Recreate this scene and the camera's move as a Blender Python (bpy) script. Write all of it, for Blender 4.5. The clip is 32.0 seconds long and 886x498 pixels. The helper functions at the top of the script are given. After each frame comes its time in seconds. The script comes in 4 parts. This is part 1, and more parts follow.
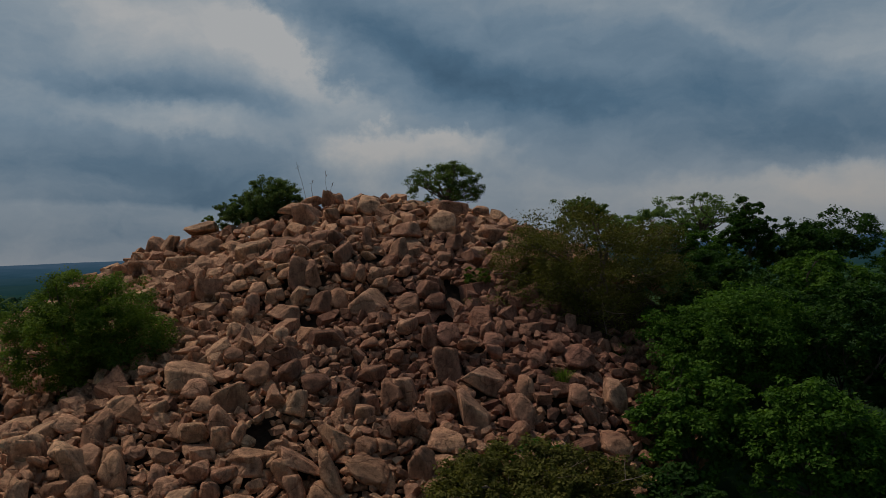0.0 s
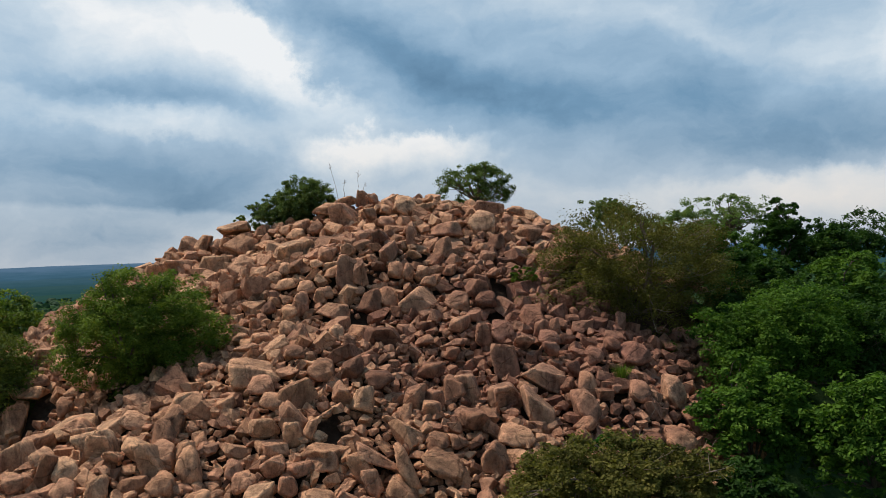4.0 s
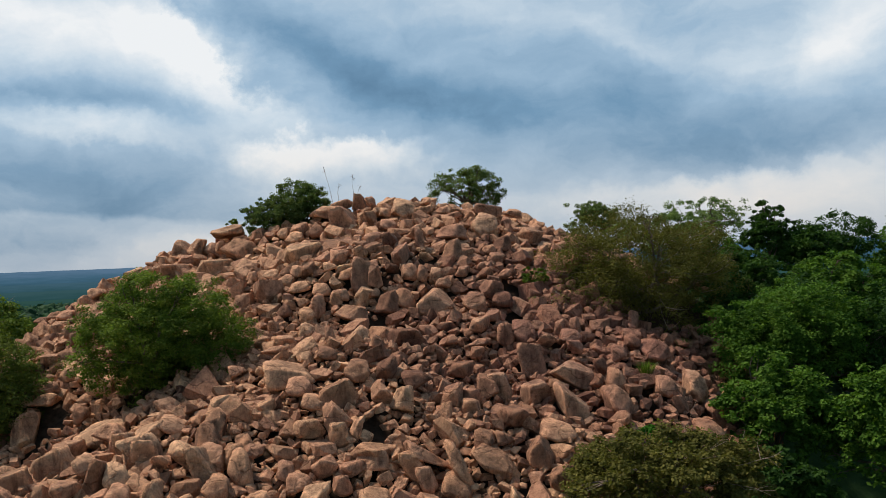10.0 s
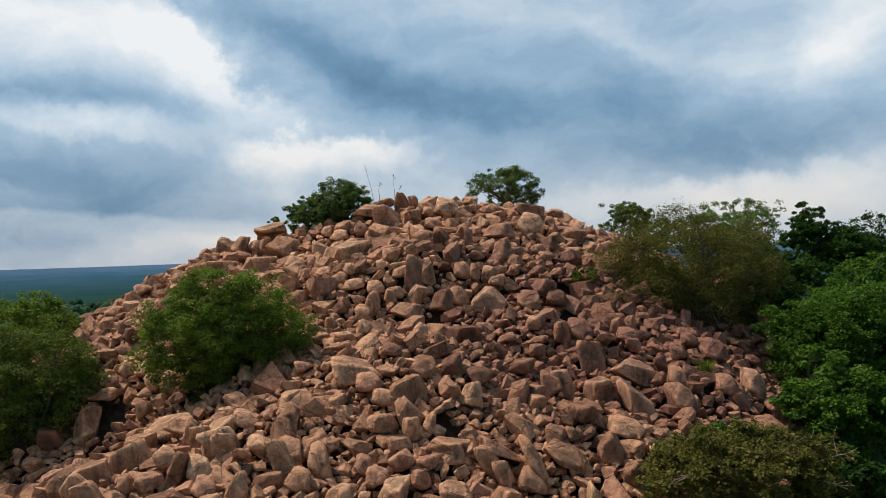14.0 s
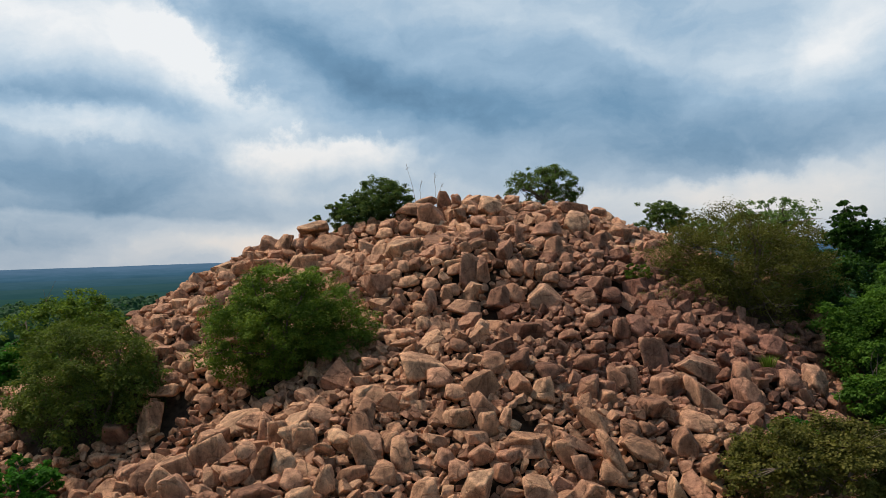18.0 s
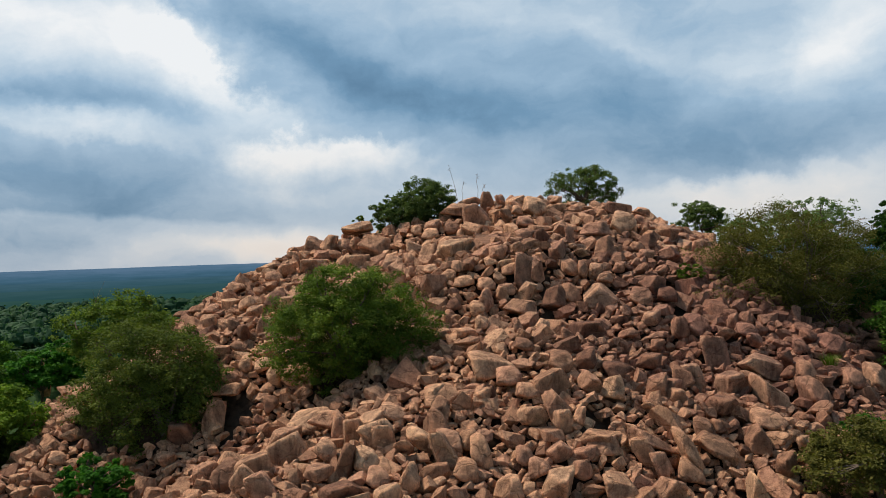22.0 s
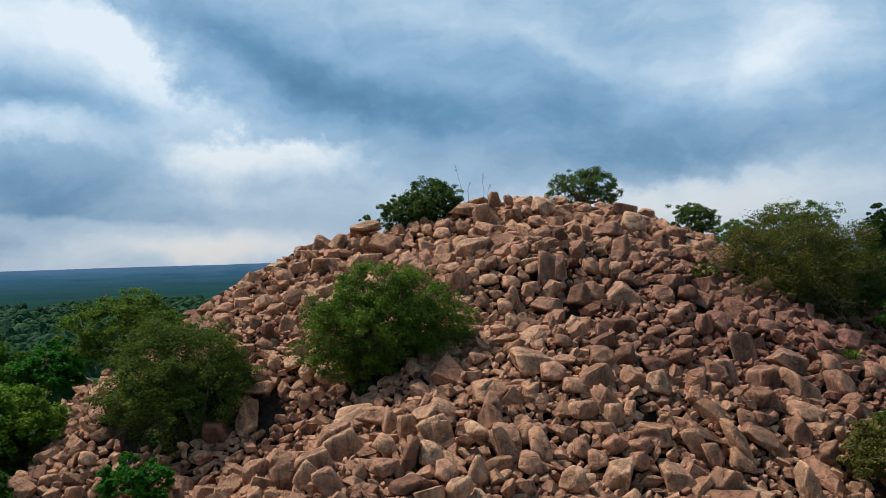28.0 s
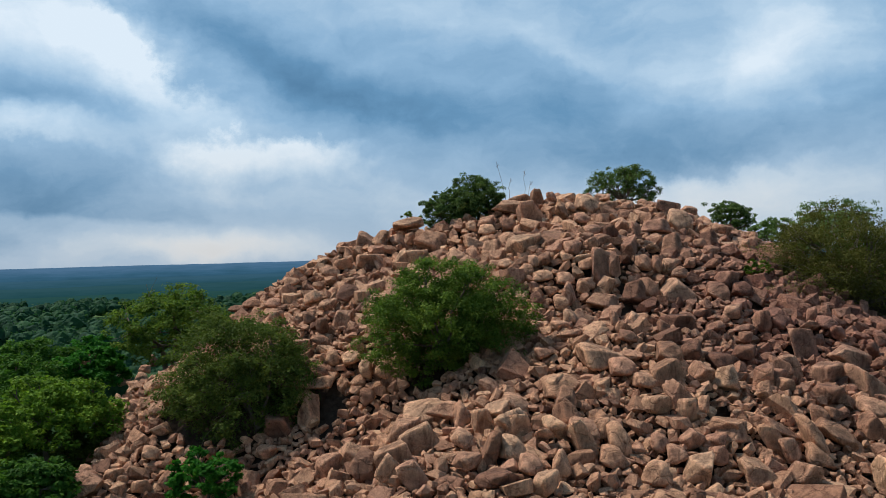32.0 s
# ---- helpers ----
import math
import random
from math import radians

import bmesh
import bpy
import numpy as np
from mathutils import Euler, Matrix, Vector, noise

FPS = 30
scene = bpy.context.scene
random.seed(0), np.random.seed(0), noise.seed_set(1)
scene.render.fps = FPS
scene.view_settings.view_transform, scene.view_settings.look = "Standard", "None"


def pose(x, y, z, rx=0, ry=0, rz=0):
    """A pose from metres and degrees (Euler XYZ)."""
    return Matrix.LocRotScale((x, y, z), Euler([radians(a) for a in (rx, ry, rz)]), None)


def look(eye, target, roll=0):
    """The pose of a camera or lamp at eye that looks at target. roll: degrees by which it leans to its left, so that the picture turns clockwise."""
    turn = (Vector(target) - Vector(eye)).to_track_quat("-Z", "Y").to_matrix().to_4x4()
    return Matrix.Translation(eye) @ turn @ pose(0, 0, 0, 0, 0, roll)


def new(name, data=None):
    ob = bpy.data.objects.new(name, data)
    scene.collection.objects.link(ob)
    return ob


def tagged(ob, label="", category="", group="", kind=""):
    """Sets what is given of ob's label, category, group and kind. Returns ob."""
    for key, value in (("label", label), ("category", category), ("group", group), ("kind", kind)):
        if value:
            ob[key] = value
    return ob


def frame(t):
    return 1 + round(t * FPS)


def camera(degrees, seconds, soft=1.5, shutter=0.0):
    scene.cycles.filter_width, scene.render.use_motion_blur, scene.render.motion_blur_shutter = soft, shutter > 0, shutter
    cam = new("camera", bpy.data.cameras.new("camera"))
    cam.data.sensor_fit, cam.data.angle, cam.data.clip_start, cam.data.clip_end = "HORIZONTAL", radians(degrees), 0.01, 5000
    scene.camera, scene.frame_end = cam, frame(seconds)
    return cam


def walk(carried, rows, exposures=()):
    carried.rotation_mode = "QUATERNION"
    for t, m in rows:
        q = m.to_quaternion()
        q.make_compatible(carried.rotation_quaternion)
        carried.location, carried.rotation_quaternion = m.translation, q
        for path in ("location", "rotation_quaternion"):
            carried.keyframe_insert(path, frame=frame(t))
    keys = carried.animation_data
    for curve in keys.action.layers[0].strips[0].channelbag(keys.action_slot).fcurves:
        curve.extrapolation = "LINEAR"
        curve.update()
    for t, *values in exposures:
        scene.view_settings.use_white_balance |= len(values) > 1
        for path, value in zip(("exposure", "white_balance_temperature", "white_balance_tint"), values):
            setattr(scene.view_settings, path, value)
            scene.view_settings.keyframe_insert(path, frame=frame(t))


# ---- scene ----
cam = camera(55.19, 32.0, soft=0.75)
# seconds, place of the eye, turn to the left, tilt up, lean to the left
PATH = [
    (0, 7.65, 1.54, 0.16, 5.44, -0.08, -2.06),
    (0.5, 7.18, 1.46, 0.13, 5.32, -0.05, -2.04),
    (1, 6.71, 1.38, 0.10, 5.28, -0.01, -2.02),
    (1.5, 6.24, 1.29, 0.07, 5.24, 0.02, -2.00),
    (2, 5.78, 1.18, 0.05, 5.17, 0.06, -1.99),
    (2.5, 5.32, 1.06, 0.04, 5.08, 0.09, -1.98),
    (4.5, 3.54, 0.71, -0.01, 3.71, 0.15, -2.02),
    (5, 3.14, 0.63, -0.01, 2.66, 0.15, -2.09),
    (5.5, 2.79, 0.55, -0.01, 1.36, 0.15, -2.15),
    (6, 2.38, 0.46, -0.01, 0.79, 0.15, -2.19),
    (6.5, 1.95, 0.38, 0.01, 0.50, 0.16, -2.22),
    (7, 1.55, 0.31, 0.02, 0.32, 0.19, -2.24),
    (8, 0.76, 0.17, 0.02, 0.15, 0.25, -2.27),
    (9, 0.00, 0.00, 0.00, 0.00, 0.28, -2.30),
    (10, -0.81, -0.16, 0.00, -0.14, 0.30, -2.31),
    (11, -1.61, -0.32, 0.02, -0.23, 0.32, -2.29),
    (12, -2.40, -0.46, 0.04, -0.22, 0.32, -2.15),
    (13, -3.24, -0.60, 0.03, -0.23, 0.32, -2.03),
    (14, -4.12, -0.72, 0.02, -0.26, 0.30, -1.93),
    (14.5, -4.58, -0.76, 0.01, -0.28, 0.31, -1.91),
    (16.5, -6.36, -0.98, -0.02, -0.38, 0.32, -1.83),
    (17, -6.81, -1.01, -0.03, -0.44, 0.32, -1.85),
    (18, -7.66, -1.06, -0.05, -0.48, 0.33, -1.89),
    (19, -8.49, -1.14, -0.04, -0.48, 0.36, -1.89),
    (20, -9.33, -1.25, -0.01, -0.48, 0.36, -1.90),
    (21, -10.15, -1.35, -0.01, -0.47, 0.38, -1.94),
    (22, -10.98, -1.44, -0.01, -0.42, 0.41, -1.98),
    (23, -11.83, -1.50, -0.03, -0.42, 0.47, -2.02),
    (23.5, -12.26, -1.52, -0.04, -0.45, 0.52, -2.03),
    (24, -12.66, -1.55, -0.05, -0.78, 0.54, -2.03),
    (24.5, -13.06, -1.61, -0.06, -1.20, 0.56, -2.02),
    (26.5, -14.80, -1.77, -0.08, -2.71, 0.53, -1.93),
    (27, -15.20, -1.77, -0.09, -3.57, 0.51, -1.89),
    (27.5, -15.62, -1.77, -0.09, -4.20, 0.49, -1.84),
    (28, -16.09, -1.75, -0.10, -4.27, 0.46, -1.81),
    (28.5, -16.54, -1.72, -0.11, -4.28, 0.46, -1.77),
    (29, -16.98, -1.70, -0.13, -4.25, 0.46, -1.74),
    (30, -17.85, -1.65, -0.16, -4.23, 0.48, -1.69),
    (31, -18.75, -1.60, -0.20, -4.31, 0.48, -1.65),
    (31.5, -19.23, -1.56, -0.21, -4.40, 0.46, -1.62),
    (32, -19.70, -1.52, -0.23, -4.50, 0.43, -1.60),
]
walk(
    cam,
    [(t, pose(x, y, z, 90 + up, 0, left) @ pose(0, 0, 0, 0, 0, lean)) for t, x, y, z, left, up, lean in PATH],
    exposures=[(0.0, -1.22, 6500, 10), (0.1, -0.85, 6500, 10), (0.2, -0.6, 6500, 10), (0.3, -0.3, 6500, 10), (0.4, -0.1, 6500, 10), (0.5, 0.0, 6500, 10), (1.0, 0.0, 6500, 10),
               (23.0, 0.0, 6500, 10), (24.5, 0.0, 6400, 9), (27.0, -0.05, 5950, 7), (29.0, -0.08, 5800, 5), (32.0, -0.09, 5740, 5)],
)


# ---------------------------------------------------------------- sky and sun
def node(tree, kind, *links, **settings):
    """A shader node with plain values or sockets on its inputs, in order."""
    n = tree.nodes.new(kind)
    if "operation" in settings:
        n.operation = settings["operation"]
    if "vector_type" in settings:
        n.vector_type = settings["vector_type"]
    if "feature" in settings:
        n.feature = settings["feature"]
    if "data_type" in settings:
        n.data_type, n.blend_type = settings["data_type"], settings["blend_type"]
    for socket, value in zip(n.inputs, links):
        if isinstance(value, bpy.types.NodeSocket):
            tree.links.new(value, socket)
        elif value is not None:
            socket.default_value = value
    return n


def calc(tree, operation, a, b=0.0, c=0.0):
    return node(tree, "ShaderNodeMath", a, b, c, operation=operation).outputs[0]


def ramp(tree, value, stops, mode="LINEAR"):
    n = node(tree, "ShaderNodeValToRGB", value)
    n.color_ramp.interpolation = mode
    while len(n.color_ramp.elements) < len(stops):
        n.color_ramp.elements.new(0.5)
    for element, (place, colour) in zip(n.color_ramp.elements, stops):
        element.position, element.color = place, (*colour, 1)
    return n.outputs[0]


def mix(tree, factor, a, b, blend="MIX"):
    n = node(tree, "ShaderNodeMix", data_type="RGBA", blend_type=blend)
    for socket, value in ((n.inputs[0], factor), (n.inputs[6], a), (n.inputs[7], b)):
        if isinstance(value, bpy.types.NodeSocket):
            tree.links.new(value, socket)
        else:
            socket.default_value = value if isinstance(value, float) else (*value[:3], 1)
    return n.outputs[2]


SUN_HEIGHT, SUN_TURN = 57, -66  # degrees above the horizon; from +y towards +x

world = bpy.data.worlds.new("storm_sky")
scene.world = world
world.use_nodes = True
wt = world.node_tree
wt.nodes.clear()
way = node(wt, "ShaderNodeTexCoord").outputs["Generated"]
axis = node(wt, "ShaderNodeSeparateXYZ", way)
azimuth = calc(wt, "ARCTAN2", axis.outputs[0], axis.outputs[1])
rise = calc(wt, "ARCSINE", axis.outputs[2])
flat = node(wt, "ShaderNodeCombineXYZ", azimuth, rise, 0.0).outputs[0]
# drifting edges: the cloud places are bent by soft noise
bend = node(wt, "ShaderNodeTexNoise", flat, None, 7.0, 6.0, 0.6)
shift = node(wt, "ShaderNodeVectorMath", bend.outputs["Color"], (0.5, 0.5, 0.5), operation="SUBTRACT").outputs[0]
shift = node(wt, "ShaderNodeVectorMath", shift, (0.16, 0.07, 0.0), operation="MULTIPLY").outputs[0]
bent = node(wt, "ShaderNodeVectorMath", flat, shift, operation="ADD").outputs[0]


def cloud(total, u, v, wide, high, lean, amount):
    """A soft bank of cloud (light) or of rain-dark cloud (below nought) about the direction u, v."""
    m = node(wt, "ShaderNodeMapping", bent, (u, v, 0), (0, 0, radians(lean)), (wide, high, 1), vector_type="TEXTURE")
    r = node(wt, "ShaderNodeVectorMath", m.outputs[0], m.outputs[0], operation="DOT_PRODUCT").outputs["Value"]
    return calc(wt, "MULTIPLY_ADD", calc(wt, "EXPONENT", calc(wt, "MULTIPLY", r, -1.0)), amount, total)


# crinkled edges for the crisp sides of the banks
curl = node(wt, "ShaderNodeTexNoise", flat, None, 19.0, 8.0, 0.62)
crisp = node(wt, "ShaderNodeVectorMath", curl.outputs["Color"], (0.5, 0.5, 0.5), operation="SUBTRACT").outputs[0]
crisp = node(wt, "ShaderNodeVectorMath", crisp, (0.13, 0.085, 0.0), operation="MULTIPLY").outputs[0]
crisp = node(wt, "ShaderNodeVectorMath", flat, crisp, operation="ADD").outputs[0]


def cloud_edge(total, u, v, wide, high, lean, amount, side, soft, places):
    """A bank with one firm side: it begins at a line through u, v and fades away above it (side 1) or below it (side -1)."""
    m = node(wt, "ShaderNodeMapping", places, (u, v, 0), (0, 0, radians(lean)), (wide, high, 1), vector_type="TEXTURE")
    r = node(wt, "ShaderNodeVectorMath", m.outputs[0], m.outputs[0], operation="DOT_PRODUCT").outputs["Value"]
    up = node(wt, "ShaderNodeSeparateXYZ", m.outputs[0]).outputs[1]
    step = calc(wt, "MAXIMUM", calc(wt, "MINIMUM", calc(wt, "MULTIPLY_ADD", up, side / soft, 0.5), 1.0), 0.0)
    glow = calc(wt, "MULTIPLY", calc(wt, "EXPONENT", calc(wt, "MULTIPLY", r, -1.0)), step)
    return calc(wt, "MULTIPLY_ADD", glow, amount, total)


stretched = node(wt, "ShaderNodeVectorMath", bent, (3.5, 9.0, 1.0), operation="MULTIPLY").outputs[0]
wisps = node(wt, "ShaderNodeTexNoise", stretched, None, 1.9, 8.0, 0.6).outputs["Fac"]
billow = node(wt, "ShaderNodeTexNoise", node(wt, "ShaderNodeVectorMath", bent, (9.0, 16.0, 1.0), operation="MULTIPLY").outputs[0], None, 1.3, 6.0, 0.55).outputs["Fac"]
light = calc(wt, "MULTIPLY_ADD", wisps, 0.46, calc(wt, "MULTIPLY_ADD", billow, 0.36, 0.085))
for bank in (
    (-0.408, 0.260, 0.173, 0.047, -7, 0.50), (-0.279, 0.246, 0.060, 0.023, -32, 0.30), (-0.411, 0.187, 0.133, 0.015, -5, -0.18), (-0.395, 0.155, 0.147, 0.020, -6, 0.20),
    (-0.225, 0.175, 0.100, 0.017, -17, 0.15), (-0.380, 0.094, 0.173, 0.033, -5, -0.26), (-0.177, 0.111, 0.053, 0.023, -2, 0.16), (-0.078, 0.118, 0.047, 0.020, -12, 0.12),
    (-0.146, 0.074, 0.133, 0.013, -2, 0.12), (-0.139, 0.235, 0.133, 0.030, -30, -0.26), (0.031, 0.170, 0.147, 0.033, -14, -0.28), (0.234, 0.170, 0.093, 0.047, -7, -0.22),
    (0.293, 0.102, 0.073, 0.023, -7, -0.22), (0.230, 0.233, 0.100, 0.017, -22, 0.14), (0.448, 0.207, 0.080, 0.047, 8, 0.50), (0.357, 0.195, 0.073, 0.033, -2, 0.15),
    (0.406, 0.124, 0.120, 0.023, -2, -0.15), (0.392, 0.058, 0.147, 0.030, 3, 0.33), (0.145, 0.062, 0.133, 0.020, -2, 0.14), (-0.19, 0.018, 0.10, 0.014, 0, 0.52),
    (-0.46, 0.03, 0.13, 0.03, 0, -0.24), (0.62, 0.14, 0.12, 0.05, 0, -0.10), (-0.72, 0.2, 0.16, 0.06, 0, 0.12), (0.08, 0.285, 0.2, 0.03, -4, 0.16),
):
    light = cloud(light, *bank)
gentle = node(wt, "ShaderNodeVectorMath", node(wt, "ShaderNodeVectorMath", crisp, (0.25, 0.25, 0.25), operation="MULTIPLY").outputs[0], node(wt, "ShaderNodeVectorMath", flat, (0.75, 0.75, 0.75), operation="MULTIPLY").outputs[0], operation="ADD").outputs[0]
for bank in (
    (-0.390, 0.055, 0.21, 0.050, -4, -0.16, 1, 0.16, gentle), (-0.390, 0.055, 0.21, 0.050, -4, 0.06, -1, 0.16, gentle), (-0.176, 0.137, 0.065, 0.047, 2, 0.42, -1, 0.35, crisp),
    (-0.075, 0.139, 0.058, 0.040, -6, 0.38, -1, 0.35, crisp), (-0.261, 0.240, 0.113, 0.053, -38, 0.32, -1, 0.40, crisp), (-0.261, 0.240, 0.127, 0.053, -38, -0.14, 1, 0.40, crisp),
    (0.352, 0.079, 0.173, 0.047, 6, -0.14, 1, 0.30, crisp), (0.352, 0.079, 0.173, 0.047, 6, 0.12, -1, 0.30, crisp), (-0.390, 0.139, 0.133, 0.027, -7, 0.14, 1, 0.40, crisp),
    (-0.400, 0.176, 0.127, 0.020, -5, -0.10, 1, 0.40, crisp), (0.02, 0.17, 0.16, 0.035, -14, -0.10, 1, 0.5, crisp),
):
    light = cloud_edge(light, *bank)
# unseen sky overhead is dimmed to cut the fill light on the hill
overhead_dim = calc(wt, "MINIMUM", calc(wt, "MULTIPLY", calc(wt, "MAXIMUM", calc(wt, "SUBTRACT", rise, 0.34), 0.0), 0.6), 0.3)
light = calc(wt, "SUBTRACT", light, overhead_dim)
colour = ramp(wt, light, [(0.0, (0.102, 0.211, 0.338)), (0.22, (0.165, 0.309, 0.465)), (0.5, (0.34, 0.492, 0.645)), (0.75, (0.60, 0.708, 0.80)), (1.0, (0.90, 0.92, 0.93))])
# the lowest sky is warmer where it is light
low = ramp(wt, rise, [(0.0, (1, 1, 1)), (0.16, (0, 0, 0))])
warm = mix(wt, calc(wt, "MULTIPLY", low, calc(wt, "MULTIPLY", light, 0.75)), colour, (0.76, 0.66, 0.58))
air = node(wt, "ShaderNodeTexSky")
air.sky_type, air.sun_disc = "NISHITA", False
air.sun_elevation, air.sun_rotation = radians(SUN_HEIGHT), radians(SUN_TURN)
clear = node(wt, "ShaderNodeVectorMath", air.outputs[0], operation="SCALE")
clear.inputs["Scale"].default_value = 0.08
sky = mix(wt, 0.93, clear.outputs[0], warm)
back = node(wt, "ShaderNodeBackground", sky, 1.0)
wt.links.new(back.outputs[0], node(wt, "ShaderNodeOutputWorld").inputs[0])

lamp = bpy.data.lights.new("sun", "SUN")
lamp.energy, lamp.angle, lamp.color = 4.9, radians(8), (1.0, 0.90, 0.78)
sun = new("sun", lamp)
towards = Vector((math.sin(radians(SUN_TURN)) * math.cos(radians(SUN_HEIGHT)), math.cos(radians(SUN_TURN)) * math.cos(radians(SUN_HEIGHT)), math.sin(radians(SUN_HEIGHT))))
sun.matrix_world = look(towards * 80, (0, 0, 0))


# ---------------------------------------------------------------- materials
def surface(name):
    m = bpy.data.materials.new(name)
    m.use_nodes = True
    m.node_tree.nodes.clear()
    return m, m.node_tree


def finish(t, shader):
    t.links.new(shader, node(t, "ShaderNodeOutputMaterial").inputs[0])


def principled(t, colour, roughness, bump=None, strength=0.5, distance=0.05, specular=0.3):
    p = node(t, "ShaderNodeBsdfPrincipled")
    for key, value in (("Base Color", colour), ("Roughness", roughness)):
        if isinstance(value, bpy.types.NodeSocket):
            t.links.new(value, p.inputs[key])
        else:
            p.inputs[key].default_value = value if isinstance(value, float) else (*value, 1)
    p.inputs["Specular IOR Level"].default_value = specular
    if bump is not None:
        b = node(t, "ShaderNodeBump")
        b.inputs["Strength"].default_value, b.inputs["Distance"].default_value = strength, distance
        t.links.new(bump, b.inputs["Height"])
        t.links.new(b.outputs[0], p.inputs["Normal"])
    return p.outputs[0]


def rock_material(name, joined, lift=1.0):
    """Weathered tan granite; joined: the stones are islands of one mesh."""
    m, t = surface(name)
    if joined:
        chance = node(t, "ShaderNodeNewGeometry").outputs["Random Per Island"]
    else:
        chance = node(t, "ShaderNodeObjectInfo").outputs["Random"]
    place = node(t, "ShaderNodeNewGeometry").outputs["Position"]
    broad = node(t, "ShaderNodeTexNoise", place, None, 0.55, 5.0, 0.6).outputs["Fac"]
    blotch = node(t, "ShaderNodeTexNoise", place, None, 3.4, 7.0, 0.7).outputs["Fac"]
    grain = node(t, "ShaderNodeTexNoise", place, None, 13.0, 5.0, 0.75).outputs["Fac"]
    k = lambda c: (c[0] * 0.985 * lift, c[1] * 0.96 * lift, c[2] * 0.96 * lift)
    stone = ramp(t, chance, [(0.0, k((0.20, 0.100, 0.062))), (0.2, k((0.425, 0.230, 0.132))), (0.45, k((0.53, 0.305, 0.178))), (0.7, k((0.43, 0.226, 0.140))), (0.88, k((0.59, 0.360, 0.212))), (1.0, k((0.33, 0.162, 0.098)))])
    stain = ramp(t, blotch, [(0.33, (0.42, 0.37, 0.36)), (0.47, (0.92, 0.90, 0.89)), (0.68, (1.25, 1.23, 1.18))])
    stone = mix(t, 0.8, stone, stain, "MULTIPLY")
    stone = mix(t, 0.55, stone, ramp(t, broad, [(0.3, (0.72, 0.68, 0.68)), (0.7, (1.25, 1.24, 1.2))]), "MULTIPLY")
    stone = mix(t, 0.65, stone, ramp(t, grain, [(0.35, (0.72, 0.72, 0.72)), (0.65, (1.25, 1.25, 1.25))]), "MULTIPLY")
    streak = node(t, "ShaderNodeTexNoise", node(t, "ShaderNodeVectorMath", place, (2.6, 2.6, 0.5), operation="MULTIPLY").outputs[0], None, 1.0, 6.0, 0.7).outputs["Fac"]
    stone = mix(t, 0.7, stone, ramp(t, streak, [(0.36, (0.42, 0.36, 0.36)), (0.5, (1.0, 1.0, 1.0)), (0.7, (1.22, 1.22, 1.2))]), "MULTIPLY")
    # purplish-brown rock across mid-hill amid tan, darkened in colour for right flank's shade
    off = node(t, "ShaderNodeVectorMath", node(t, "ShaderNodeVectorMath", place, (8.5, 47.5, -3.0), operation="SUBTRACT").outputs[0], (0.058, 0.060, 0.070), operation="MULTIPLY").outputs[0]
    shade_band = calc(t, "MULTIPLY_ADD", node(t, "ShaderNodeVectorMath", off, operation="LENGTH").outputs["Value"], 1.0, calc(t, "MULTIPLY_ADD", broad, 1.0, -0.5))
    stone = mix(t, 1.0, stone, ramp(t, shade_band, [(0.35, (0.66, 0.59, 0.65)), (1.1, (1.0, 1.0, 1.0))]), "MULTIPLY")
    bowed = node(t, "ShaderNodeVectorMath", place, node(t, "ShaderNodeVectorMath", node(t, "ShaderNodeTexNoise", place, None, 1.7, 4.0, 0.6).outputs["Color"], (0.7, 0.7, 0.7), operation="MULTIPLY").outputs[0], operation="ADD").outputs[0]
    crack = node(t, "ShaderNodeTexVoronoi", bowed, None, 0.75, feature="DISTANCE_TO_EDGE").outputs["Distance"]
    seam = ramp(t, crack, [(0.0, (0, 0, 0)), (0.03, (1, 1, 1))])
    split = calc(t, "MULTIPLY", ramp(t, blotch, [(0.5, (0, 0, 0)), (0.6, (1, 1, 1))]), 0.75)
    stone = mix(t, split, stone, ramp(t, crack, [(0.004, (0.3, 0.27, 0.27)), (0.02, (1, 1, 1))]), "MULTIPLY")
    relief = calc(t, "MULTIPLY_ADD", seam, 0.28, calc(t, "MULTIPLY_ADD", grain, 0.14, blotch))
    # convex edges paler with wear; concave creases made darker
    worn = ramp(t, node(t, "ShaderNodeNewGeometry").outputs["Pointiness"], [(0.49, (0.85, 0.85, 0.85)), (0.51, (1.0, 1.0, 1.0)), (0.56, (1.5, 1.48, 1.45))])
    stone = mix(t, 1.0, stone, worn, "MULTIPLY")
    finish(t, principled(t, stone, 0.88, relief, 1.0, 0.19, 0.22))
    return m


def leaf_material(name, dark, mid, light, scale=0.9, mottle=0.32):
    m, t = surface(name)
    chance = node(t, "ShaderNodeNewGeometry").outputs["Random Per Island"]
    place = node(t, "ShaderNodeNewGeometry").outputs["Position"]
    patch = node(t, "ShaderNodeTexNoise", place, None, scale, 3.0, 0.5).outputs["Fac"]
    tone = calc(t, "MULTIPLY_ADD", chance, mottle, calc(t, "MULTIPLY_ADD", patch, 1.1, -0.19))
    green = ramp(t, tone, [(0.1, dark), (0.5, mid), (0.95, light)])
    thin = node(t, "ShaderNodeBsdfTranslucent", mix(t, 1.0, green, (1.0, 1.12, 0.6), "MULTIPLY")).outputs[0]
    finish(t, node(t, "ShaderNodeMixShader", 0.38, principled(t, green, 0.7, specular=0.1), thin).outputs[0])
    return m


